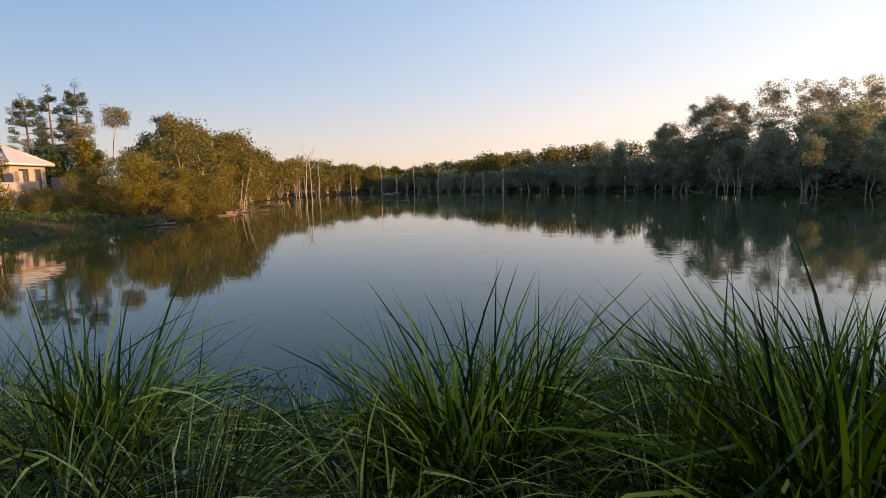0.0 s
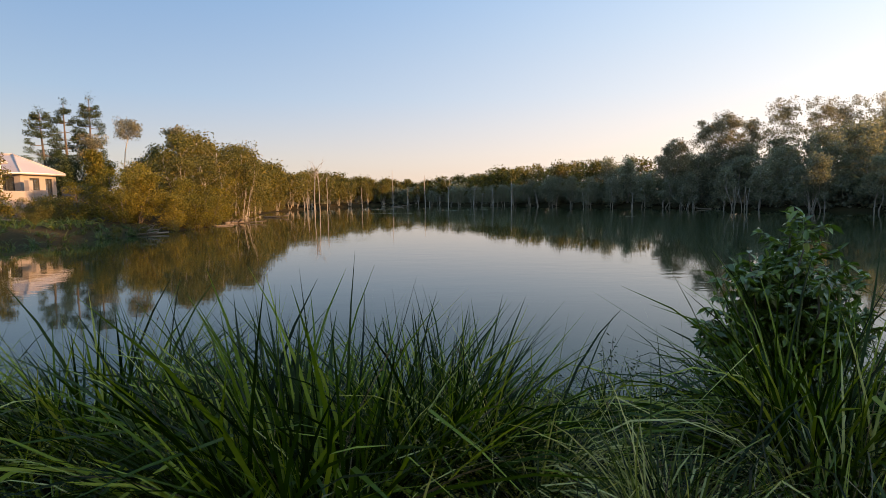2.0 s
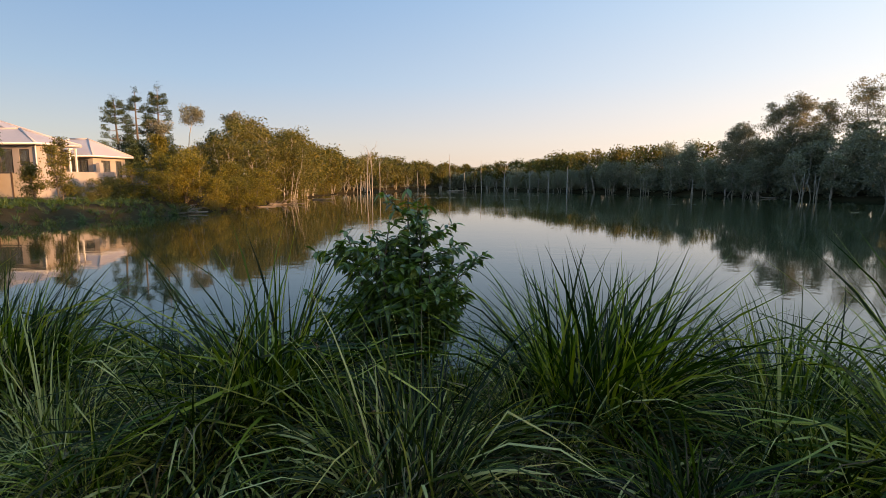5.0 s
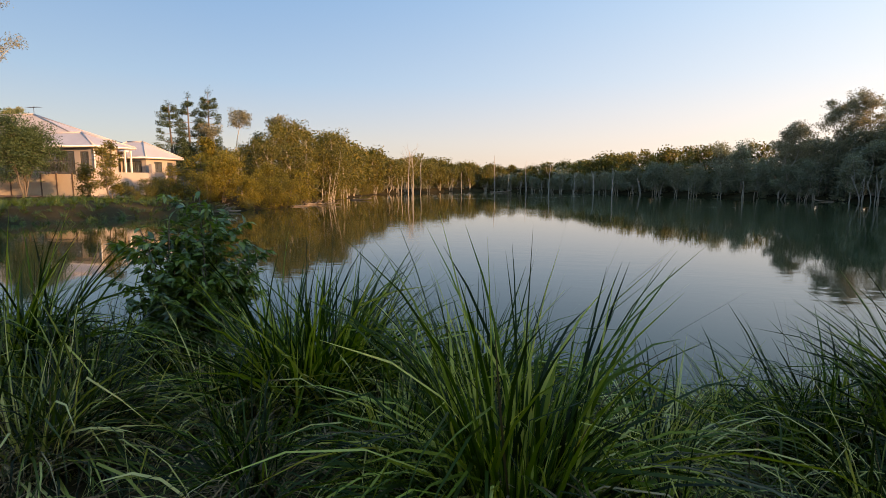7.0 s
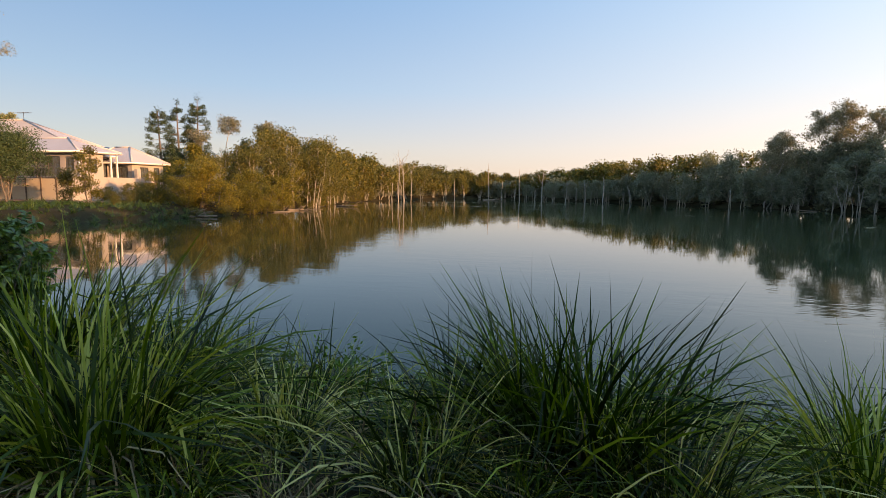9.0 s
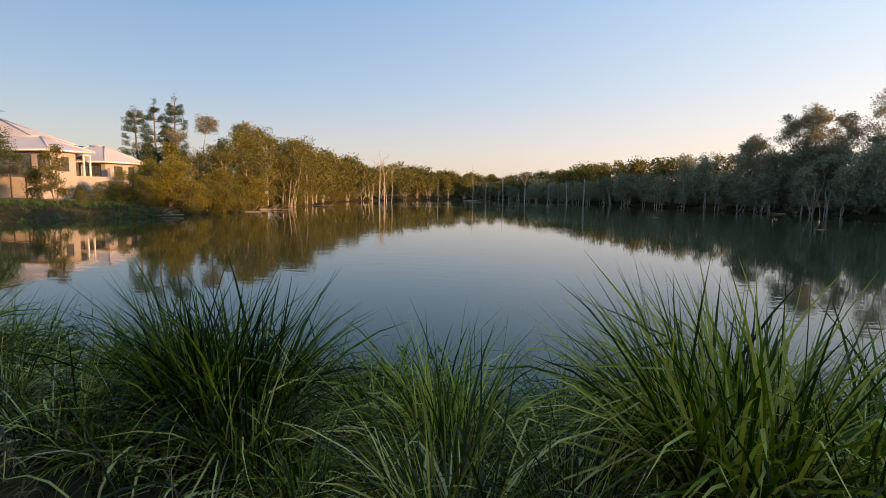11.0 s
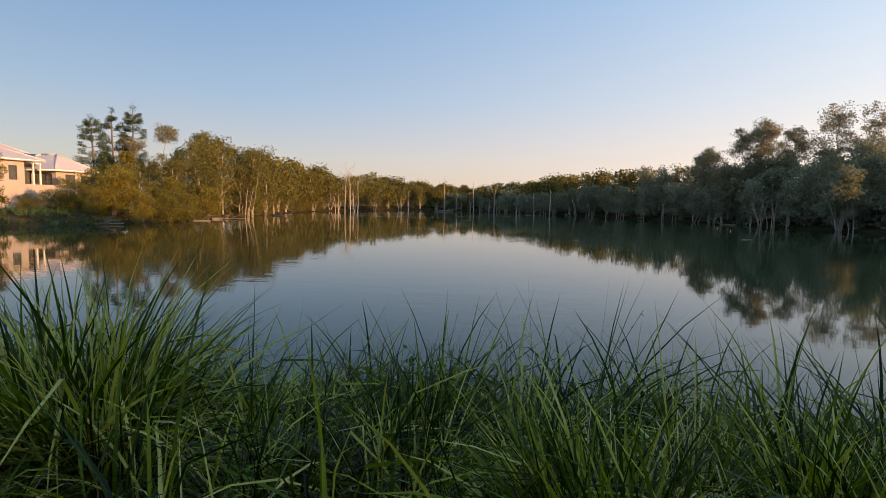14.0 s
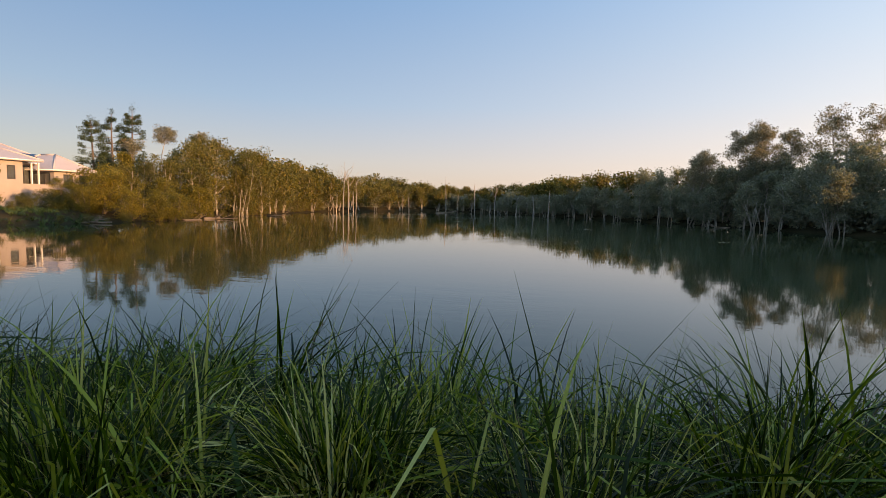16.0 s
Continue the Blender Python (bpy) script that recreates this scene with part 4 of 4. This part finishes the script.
lone_tree("she_oak_tree", "dark feathery she-oak behind the bushes", -27.4, 55.0, 7.2, 403, **oak)
lone_tree("she_oak_tree", "dark dense tree beneath the pines", -33.2, 52.0, 6.2, 404, **oak)
lone_tree("wattle_tree", "green-gold wattle tree beside the house", -30.6, 52.2, 6.6, 405, trunks=3, low=0.15, R=1.5, limbs=8, girth=0.014, per=80, radius=0.34, leaf=GOLD_LEAF, bark=DARK_BARK)
sap = dict(trunks=2, low=0.15, R=1.05, limbs=8, girth=0.012, per=46, radius=0.24, leaf=PAPER_LEAF, bark=DARK_BARK, length=0.15, width=0.07, rise=(20, 60))
lone_tree("sapling", "thin young tree in front of the cream fence", -23.4, 31.6, 4.9, 406, **sap)
lone_tree("sapling", "bushy young tree beside the retaining wall", -27.0, 33.5, 3.4, 407, **sap)
round_tree = dict(trunks=3, low=0.28, R=2.9, limbs=10, girth=0.014, per=200, radius=0.5, length=0.16, width=0.08, leaf=GARDEN_LEAF, bark=DARK_BARK, flat=0.9)
lone_tree("garden_tree", "round-crowned green tree before the cream fence", -33.0, 33.2, 6.9, 408, **round_tree)
lone_tree("garden_tree", "round-crowned green tree before the cream fence", -38.2, 34.2, 5.6, 409, **round_tree)
lone_tree("gum_tree", "tall gum beside the house with a high crown", -43.0, 37.2, 20.8, 410, trunks=1, low=0.5, R=7.2, limbs=14, rise=(-8, 30), girth=0.015, per=110, radius=0.5, length=0.2, width=0.08, leaf=GUM_LEAF, bark=BARK, flat=0.6)


def palm(x, y, top, seed):
    rng = np.random.default_rng(seed)
    z = float(ground_z(x, y))
    t = thing("palm_tree", "palm with arching fronds rising behind the roof", "tree", at=(x, y, z))
    H = top - z - 0.7
    wood = Build()
    wood.tube([(0, 0, -0.2), (0.05, 0, H * 0.5), (0.1, 0.05, H)], [0.16, 0.13, 0.12], 8)
    part("trunk", wood, DARK_BARK, t, smooth=True)
    for k in range(13):
        az, el, L = k * 2.4, rng.uniform(0.35, 1.3), rng.uniform(2.2, 2.8)
        o = np.array([math.cos(az), math.sin(az), 0])
        b, s = Build(), np.linspace(0, 1, 6)
        line = np.array([0.1, 0.05, H]) + o[None] * (L * s * math.cos(el))[:, None] + np.array([0, 0, 1.0])[None] * (L * s * math.sin(el) - 0.7 * L * s * s)[:, None]
        b.tube(line, 0.02 * (1.1 - s), 4)
        c = np.repeat(line[1:], 44, 0) + rng.normal(size=(220, 3)) * 0.15
        b.leaves(c, 0.36, 0.06, rng, 0.4)
        part("frond", b, PALM_LEAF, t)


palm(-53.2, 49.5, 10.0, 5)


def dead_tree(x, y, H, r, seed, branches, lean=0.04):
    rng = np.random.default_rng(seed)
    t = thing("dead_tree", "bare grey dead tree standing in the water" if branches else "bare grey dead trunk standing in the shallows", "dead tree", "dead trees in the lake", at=(x, y, -0.5))
    b, s = Build(), np.linspace(0, 1, 8)
    H = H + 0.5
    line = np.stack([rng.normal() * lean * H * s + 0.06 * np.sin(5 * s + seed), rng.normal() * lean * H * s, H * s], 1)
    b.tube(line, r * (1.05 - s) ** 0.7 + 0.015, 7)
    part("trunk", b, DEAD_WOOD, t, smooth=True)
    for k in range(branches):
        f = rng.uniform(0.62, 0.9)
        p = np.array([np.interp(f, s, line[:, c]) for c in range(3)])
        az, el, L = k * 2.3 + seed * 1.3, rng.uniform(0.35, 1.0), H * rng.uniform(0.16, 0.3)
        w = np.array([math.cos(az) * math.cos(el), math.sin(az) * math.cos(el), math.sin(el)])
        u = np.linspace(0, 1, 5)[:, None]
        limb = p + w * L * u + np.array([0, 0, 0.45 * L]) * u * u + rng.normal(size=(5, 3)) * 0.07 * L * u
        c = Build()
        c.tube(limb, r * 0.42 * (1.1 - u[:, 0]) + 0.01, 5)
        q = limb[3]
        c.tube([q, q + (w * 0.5 + rng.normal(size=3) * 0.5) * L * 0.5], [r * 0.2 + 0.006, 0.006], 4)
        part("branch", c, DEAD_WOOD, t, smooth=True)


for i, (x, y, H, r, n) in enumerate([(-15.6, 79.0, 6.6, 0.075, 6), (-14.9, 79.6, 6.7, 0.065, 5), (-14.0, 80.2, 5.0, 0.05, 2), (-7.2, 116.0, 7.6, 0.09, 0), (-0.2, 112.0, 6.2, 0.10, 0), (4.5, 108.0, 5.4, 0.10, 2),
                                     (-3.8, 112, 3.8, 0.07, 0), (15.5, 95.0, 4.4, 0.11, 0), (9.2, 103.0, 3.4, 0.08, 1), (12.6, 99.6, 3.4, 0.09, 1), (-12.2, 104, 3.8, 0.07, 0), (-17.5, 88, 3.4, 0.07, 0)]):
    dead_tree(x, y, H, r, 500 + i, n)


def forked_trunks(x, y, H, seed, n):
    """A clump of pale bare paperbark stems standing in the shallows."""
    rng = np.random.default_rng(seed)
    t = thing("paperbark_clump", "cluster of pale leaning paperbark trunks in the shallows", "tree", "pale trunks at the water's edge", at=(x, y, -0.3))
    for k in range(n):
        b, s = Build(), np.linspace(0, 1, 6)
        a, o = rng.uniform(0, 6.28), rng.uniform(0.05, 0.45)
        tilt = rng.normal(size=2) * 0.13 * H
        line = np.stack([math.cos(a) * o + tilt[0] * s ** 1.4, math.sin(a) * o + tilt[1] * s ** 1.4, H * s * rng.uniform(0.8, 1.1)], 1) + rng.normal(size=(6, 3)) * 0.015
        b.tube(line, rng.uniform(0.04, 0.075) * (1.1 - 0.6 * s), 6)
        part("trunk", b, BARK, t, smooth=True)


for i, (x, y, H, n) in enumerate([(35.6, 69.8, 2.9, 3), (34.5, 71.3, 2.7, 3), (38.2, 64.7, 3.0, 6), (38.9, 63.7, 3.0, 4), (42.1, 56.9, 3.2, 5), (30.4, 77.7, 2.9, 2), (25.4, 84.0, 3.0, 2), (46.6, 48.6, 3.2, 6), (20.0, 93.0, 2.8, 2),
                                  (-16.8, 53.2, 3.2, 4), (-17.2, 55.2, 2.8, 3)]):
    forked_trunks(x, y, H, 600 + i, n)
rng = np.random.default_rng(66)
for i, (x, y) in enumerate([(-15.2, 78.6), (-18.4, 94), (-13.8, 108), (-11.0, 114), (-8.0, 117), (-5.0, 119), (-2.5, 117), (0.2, 114.5), (2.0, 112.5),
                            (4.0, 111), (6.0, 109), (8.2, 106), (10.4, 104), (13, 100.6), (15.4, 98), (18, 95), (21.5, 90)]):
    forked_trunks(x + (-1.5 if x < -6 else 0.9), y + (1.2 if x > -14 else 0.0), rng.uniform(2.2, 3.2), 640 + i, int(rng.integers(2, 5)))


def log(x, y, turn, L, r, seed, z=0.04):
    rng = np.random.default_rng(seed)
    t = thing("fallen_log", "weathered grey-brown fallen log lying half in the water", "log", "fallen logs on the shore", at=(x, y, z), turn=turn)
    b, s = Build(), np.linspace(0, 1, 7)
    b.tube(np.stack([L * s, 0.08 * np.sin(s * 5 + seed), 0.12 * L * s * s * rng.uniform(0, 1)], 1), r * (1.1 - 0.6 * s), 7)
    part("trunk", b, LOG_WOOD, t, smooth=True)
    for k in range(3):
        f = rng.uniform(0.3, 0.9)
        c = Build()
        p = np.array([L * f, 0, 0.04])
        c.tube([p, p + np.array([0.3, rng.normal() * 0.35, rng.uniform(0.1, 0.4)]), p + np.array([0.7, rng.normal() * 0.5, rng.uniform(0.2, 0.6)])], [r * 0.45, r * 0.3, 0.01], 5)
        part("branch", c, LOG_WOOD, t, smooth=True)


for i, (x, y, turn, L, r) in enumerate([(-16.6, 32.6, 15, 2.4, 0.09), (-16.2, 32.2, -5, 1.9, 0.07), (-16.9, 33.0, 30, 1.8, 0.06), (-15.6, 45.4, 20, 1.5, 0.13), (-15.2, 45.8, 0, 3.0, 0.06), (-16.4, 58.0, -15, 3.0, 0.09), (-15.0, 41.6, 40, 1.6, 0.06),
                                        (-6.5, 104, 5, 4.0, 0.12), (36.2, 66.2, 185, 2.0, 0.07)]):
    log(x, y, turn, L, r, 700 + i)


def floating_weed():
    rng = np.random.default_rng(77)
    b = Build()
    for cx, cy, w, d, n in ((-3.5, 66, 5.5, 0.8, 130), (4.5, 74, 2.5, 0.7, 60), (8.5, 79, 2.0, 0.8, 50), (6.0, 60, 1.0, 0.3, 16), (20, 50, 1.0, 0.4, 12), (-8, 84, 5, 1.5, 120), (28, 38, 0.8, 0.3, 8), (12, 90, 3, 1, 50)):
        for k in range(n):
            x, y, r = cx + rng.normal() * w * 0.5, cy + rng.normal() * d, rng.uniform(0.06, 0.16)
            a = np.linspace(0, 2 * math.pi, 7)[:-1] + rng.uniform(0, 1)
            v = np.stack([x + np.cos(a) * r * 1.4, y + np.sin(a) * r, np.full(6, 0.012) + rng.uniform(0, 0.004)], 1)
            b.add(v, [(0, 1, 2, 3), (0, 3, 4, 5)])
    for k in range(420):
        x, y, r = 8.5 + rng.normal() * 0.7, 5.05 + abs(rng.normal()) * 0.28, rng.uniform(0.012, 0.03)
        a = np.linspace(0, 2 * math.pi, 7)[:-1] + rng.uniform(0, 1)
        b.add(np.stack([x + np.cos(a) * r, y + np.sin(a) * r, np.full(6, 0.012) + rng.uniform(0, 0.004)], 1), [(0, 1, 2, 3), (0, 3, 4, 5)])
    tagged(new("floating_weed", b.mesh("floating_weed", PAD)), "pale floating water weed in thin rafts", "water weed", kind="stuff")


floating_weed()


# ---------------------------------------------------------------- house
def wall_run(parent, axis, at, a0, a1, z0, z1, thick, holes):
    """A wall along x (axis 'x', at y) or along y (axis 'y', at x), with openings (u0, u1, zlow, zhigh) through it."""
    def bit(u0, u1, w0, w1):
        if u1 - u0 > 0.001 and w1 - w0 > 0.001:
            b = Build()
            if axis == "x":
                b.box(u0, u1, at, at + thick, w0, w1)
            else:
                b.box(at - thick, at, u0, u1, w0, w1)
            part("wall", b, RENDERED, parent)
    u = a0
    for h0, h1, lo, hi in sorted(holes):
        bit(u, h0, z0, z1)
        bit(h0, h1, z0, lo)
        bit(h0, h1, hi, z1)
        u = h1
    bit(u, a1, z0, z1)


def window(parent, axis, at, h0, h1, lo, hi, panes=2):
    """A framed window in an opening: frame, panes, curtain behind."""
    f, w = Build(), 0.06
    def bar(u0, u1, w0, w1, d0=0.03, d1=0.10, b=f):
        if axis == "x":
            b.box(u0, u1, at + d0, at + d1, w0, w1)
        else:
            b.box(at - d1, at - d0, u0, u1, w0, w1)
    bar(h0, h1, hi - w, hi)
    bar(h0, h1, lo, lo + w)
    step = (h1 - h0) / panes
    for k in range(panes + 1):
        c = min(max(h0 + step * k, h0 + w / 2), h1 - w / 2)
        bar(c - w / 2, c + w / 2, lo + w, hi - w)
    win = part("window", f, DARK_FRAME, parent, "dark-framed window")
    for k in range(panes):
        g = Build()
        bar(h0 + step * k + w / 2, h0 + step * (k + 1) - w / 2, lo + w, hi - w, 0.06, 0.068, g)
        part("pane", g, GLASS, win)
    c = Build()
    bar(h0 + 0.05, h0 + (h1 - h0) * 0.3, lo + 0.03, hi - 0.03, 0.3, 0.34, c)
    part("curtain", c, CURTAIN, win)


def hip_roof(b, x0, x1, y0, y1, z, pitch, fascia=0.16, eave=0.5, run=None):
    """A hipped roof over a rectangle, with its eaves and soffit."""
    x0, x1, y0, y1 = x0 - eave, x1 + eave, y0 - eave, y1 + eave
    half = min(x1 - x0, y1 - y0) / 2
    top = z + half * math.tan(radians(pitch))
    if x1 - x0 >= y1 - y0:
        r0, r1 = (x0 + half, (y0 + y1) / 2, top), (x1 - (run or half), (y0 + y1) / 2, top)
        faces = [(0, 1, 5, 4), (2, 3, 4, 5)], [(1, 2, 5), (3, 0, 4)]
    else:
        r0, r1 = ((x0 + x1) / 2, y0 + half, top), ((x0 + x1) / 2, y1 - half, top)
        faces = [(1, 2, 5, 4), (3, 0, 4, 5)], [(0, 1, 4), (2, 3, 5)]
    v = [(x0, y0, z), (x1, y0, z), (x1, y1, z), (x0, y1, z), r0, r1]
    b.flat = True
    v += [(x, y, z - fascia) for x, y, _ in v[:4]]
    b.add(v, faces[0] + [(6, 7, 1, 0), (7, 8, 2, 1), (8, 9, 3, 2), (9, 6, 0, 3), (9, 8, 7, 6)], faces[1])
    return v[:4], r0, r1


def edge_caps(parent, corners, r0, r1):
    """Ridge and hip capping, and a white gutter round the eaves."""
    ends = sorted(range(4), key=lambda i: (Vector(corners[i]) - Vector(r0)).length)
    for i in range(4):
        r = r0 if i in ends[:2] else r1
        b = Build()
        b.tube([Vector(corners[i]) + Vector((0, 0, 0.03)), Vector(r) + Vector((0, 0, 0.03))], [0.07, 0.07], 6)
        part("hip_cap", b, ROOFING, parent)
    b = Build()
    b.tube([Vector(r0) + Vector((0, 0, 0.03)), Vector(r1) + Vector((0.01, 0, 0.03))], [0.08, 0.08], 6)
    part("ridge_cap", b, ROOFING, parent)
    for i in range(4):
        p, q = Vector(corners[i]), Vector(corners[(i + 1) % 4])
        b = Build()
        b.tube([p - Vector((0, 0, 0.06)), q - Vector((0, 0, 0.06))], [0.075, 0.075], 6)
        part("gutter", b, TRIM, parent)


def house():
    t = thing("house", "pale rendered single-storey house with hipped roofs above the lake", "house", at=(0, 0, 0))
    # front wing, main block and the lower wing
    FL, EA = 2.70, 5.05
    blocks = [(-43.0, -32.2, 39.2, 41.7, FL, 5.2, 29,
               [("x", 39.2, -36.9, -34.3, 2.75, 4.75, 3), ("x", 39.2, -33.7, -32.8, 3.4, 4.7, 1)], [("y", -32.2, 40.2, 41.0, 3.3, 4.6, 1)], 3.6),
              (-52.0, -34.2, 42.6, 46.4, FL, EA, 57.0, [], [("y", -34.2, 42.8, 44.1, 2.75, 4.75, 2)], 10.8),
              (-37.3, -31.4, 44.2, 48.3, 1.85, 4.42, 32,
               [("x", 44.2, -34.1, -31.9, 1.95, 4.05, 3)], [("y", -31.4, 45.2, 46.3, 2.2, 4.0, 2), ("y", -31.4, 47.0, 47.8, 2.2, 4.0, 2)], None)]
    for x0, x1, y0, y1, z0, z1, pitch, front, side, run in blocks:
        wall_run(t, "x", y0, x0, x1, z0 - 1.9, z1 - 0.1, 0.2, [h[2:6] for h in front])
        wall_run(t, "y", x1, y0 + 0.2, y1 - 0.2, z0 - 1.9, z1 - 0.1, 0.2, [h[2:6] for h in side])
        wall_run(t, "x", y1 - 0.2, x0, x1, z0 - 1.9, z1 - 0.1, 0.2, [])
        wall_run(t, "y", x0 + 0.2, y0 + 0.2, y1 - 0.2, z0 - 1.9, z1 - 0.1, 0.2, [])
        b = Build()
        b.box(x0 + 0.2, x1 - 0.2, y0 + 0.2, y1 - 0.2, z0 - 0.12, z0)
        part("floor_slab", b, RENDERED, t)
        for axis, at, h0, h1, lo, hi, n in front + side:
            window(t, axis, at, h0, h1, lo, hi, n)
        r = Build()
        corners, r0, r1 = hip_roof(r, x0, x1, y0, max(y1, y0 + 3.7), z1, pitch, run=run)
        roof = part("roof", r, ROOFING, t, "pale sheet roof with hipped ends")
        edge_caps(roof, corners, r0, r1)
    # solar panels on the slope that faces the lake
    slope = 2.4 * math.tan(radians(57.0)) / 10.8
    for k in range(4):
        b = Build()
        y0 = 42.75 + k * 0.95
        v = []
        for x, y in ((-34.5, y0), (-34.5, y0 + 0.9), (-36.3, y0 + 0.9), (-36.3, y0)):
            z = EA + (-33.7 - x) * slope + 0.10
            v += [(x, y, z), (x + 0.02, y, z + 0.04)]
        b.add(v, [(1, 3, 5, 7), (6, 4, 2, 0), (0, 2, 3, 1), (2, 4, 5, 3), (4, 6, 7, 5), (6, 0, 1, 7)])
        b.flat = True
        part("solar_panel", b, SOLAR, t, "dark blue solar panel")
    # roof aerial, downpipe, veranda posts
    b = Build()
    b.tube([(-44.4, 44.5, 8.7), (-44.4, 44.5, 9.5)], [0.025, 0.025], 5)
    b.tube([(-45.2, 44.5, 9.46), (-43.4, 44.5, 9.42)], [0.02, 0.02], 4)
    for k in range(6):
        x = -45.1 + k * 0.28
        b.tube([(x, 44.2, 9.45), (x, 44.8, 9.45)], [0.012, 0.012], 4)
    part("aerial", b, DARK_FRAME, t, "thin television aerial on the roof")
    b = Build()
    b.tube([(-32.08, 39.08, EA - 0.1), (-32.08, 39.08, 2.7)], [0.045, 0.045], 8)
    part("downpipe", b, TRIM, t)
    for y in (42.6, 43.3):
        b = Build()
        b.box(-32.3, -32.18, y - 0.06, y + 0.06, 1.0, 4.95)
        part("veranda_post", b, TRIM, t)


house()


def terrace():
    b = Build()
    b.box(-50, -30.42, 36.62, 43, 0.4, 2.66)
    b.box(-34.1, -30.42, 43.0, 44.15, 0.4, 1.84)
    tagged(new("terrace", b.mesh("terrace", RENDERED)), "raised paved terrace round the house", "terrace", kind="structure")
    f = thing("retaining_fence", "cream panel fence with brown posts below the terrace", "fence")
    x = -49.4
    while x < -30.4:
        p = Build()
        p.box(x + 0.07, min(x + 1.52, -30.3), 36.5, 36.6, 0.55, 2.72)
        part("panel", p, CREAM, f)
        q = Build()
        q.box(x - 0.06, x + 0.06, 36.47, 36.6, 0.4, 2.80)
        part("post", q, RUST, f)
        x += 1.6
    g = thing("garden_wall", "low white rendered garden wall", "wall")
    p = Build()
    p.box(-30.4, -30.2, 36.5, 43.9, 0.4, 2.9)
    part("side_panel", p, RENDERED, g)
    p = Build()
    p.box(-30.4, -29.2, 43.9, 44.1, 0.4, 2.95)
    part("front_panel", p, RENDERED, g)
    p = Build()
    p.box(-30.75, -30.42, 43.75, 44.2, 0.5, 3.75)
    part("pillar", p, RENDERED, g)
    r = thing("pool_fence", "thin dark metal railing along the terrace edge", "railing", at=(0, 0, 2.66))
    for z in (0.12, 1.15):
        q = Build()
        q.box(-37.6, -32.1, 36.78, 36.81, z, z + 0.035)
        part("rail", q, DARK_FRAME, r)
    for k in range(38):
        q = Build()
        q.box(-37.6 + k * 0.148, -37.583 + k * 0.148, 36.785, 36.805, 0.0, 1.15)
        part("bar", q, DARK_FRAME, r)
    h = thing("side_fence", "grey panel fence beside the lower wing", "fence")
    for k in range(3):
        q = Build()
        q.box(-31.2 + k * 0.92, -30.32 + k * 0.92, 48.6, 48.65, 0.8, 3.35)
        part("panel", q, GREY_FENCE, h)
    bed = Build()
    gx, gy = np.meshgrid(np.linspace(-44, -24.5, 27), np.linspace(33.2, 36.5, 7))
    k, q = np.meshgrid(np.arange(26), np.arange(6))
    a = (q * 27 + k).ravel()
    bed.add(np.stack([gx, gy, ground_z(gx, gy) + 0.07], -1).reshape(-1, 3), np.stack([a, a + 1, a + 28, a + 27], 1))
    m = bed.mesh("mulch_bed", MULCH, True)
    tagged(new("mulch_bed", m), "reddish mulch bed below the fence", "garden bed", kind="structure")


terrace()


def box_hedge(x0, x1, y0, y1, z0, z1, seed):
    """A clipped hedge: short stems and a squared mass of small leaves, densest at its faces."""
    rng = np.random.default_rng(seed)
    t = thing("hedge", "dark clipped box hedge growing on the terrace", "hedge", at=((x0 + x1) / 2, (y0 + y1) / 2, z0))
    w, d, h = (x1 - x0) / 2, (y1 - y0) / 2, z1 - z0
    stems, leaf = Build(), Build()
    for k in range(7):
        x = -w + (k + 0.5) * 2 * w / 7
        stems.tube([(x, 0, -0.05), (x + 0.05, 0.03, h * 0.5), (x, 0, h * 0.85)], [0.03, 0.025, 0.012], 5)
    c = rng.uniform(-1, 1, (2600, 3))
    c = np.sign(c) * np.abs(c) ** 0.55
    leaf.leaves(c * np.array([w, d, h * 0.42]) + np.array([0, 0, h * 0.58]) + rng.normal(size=(2600, 3)) * 0.03, 0.14, 0.075, rng)
    part("stem", stems, DARK_BARK, t, smooth=True)
    part("foliage", leaf, PINE_LEAF, t)


box_hedge(-36.0, -33.7, 37.3, 38.0, 2.66, 4.65, 420)
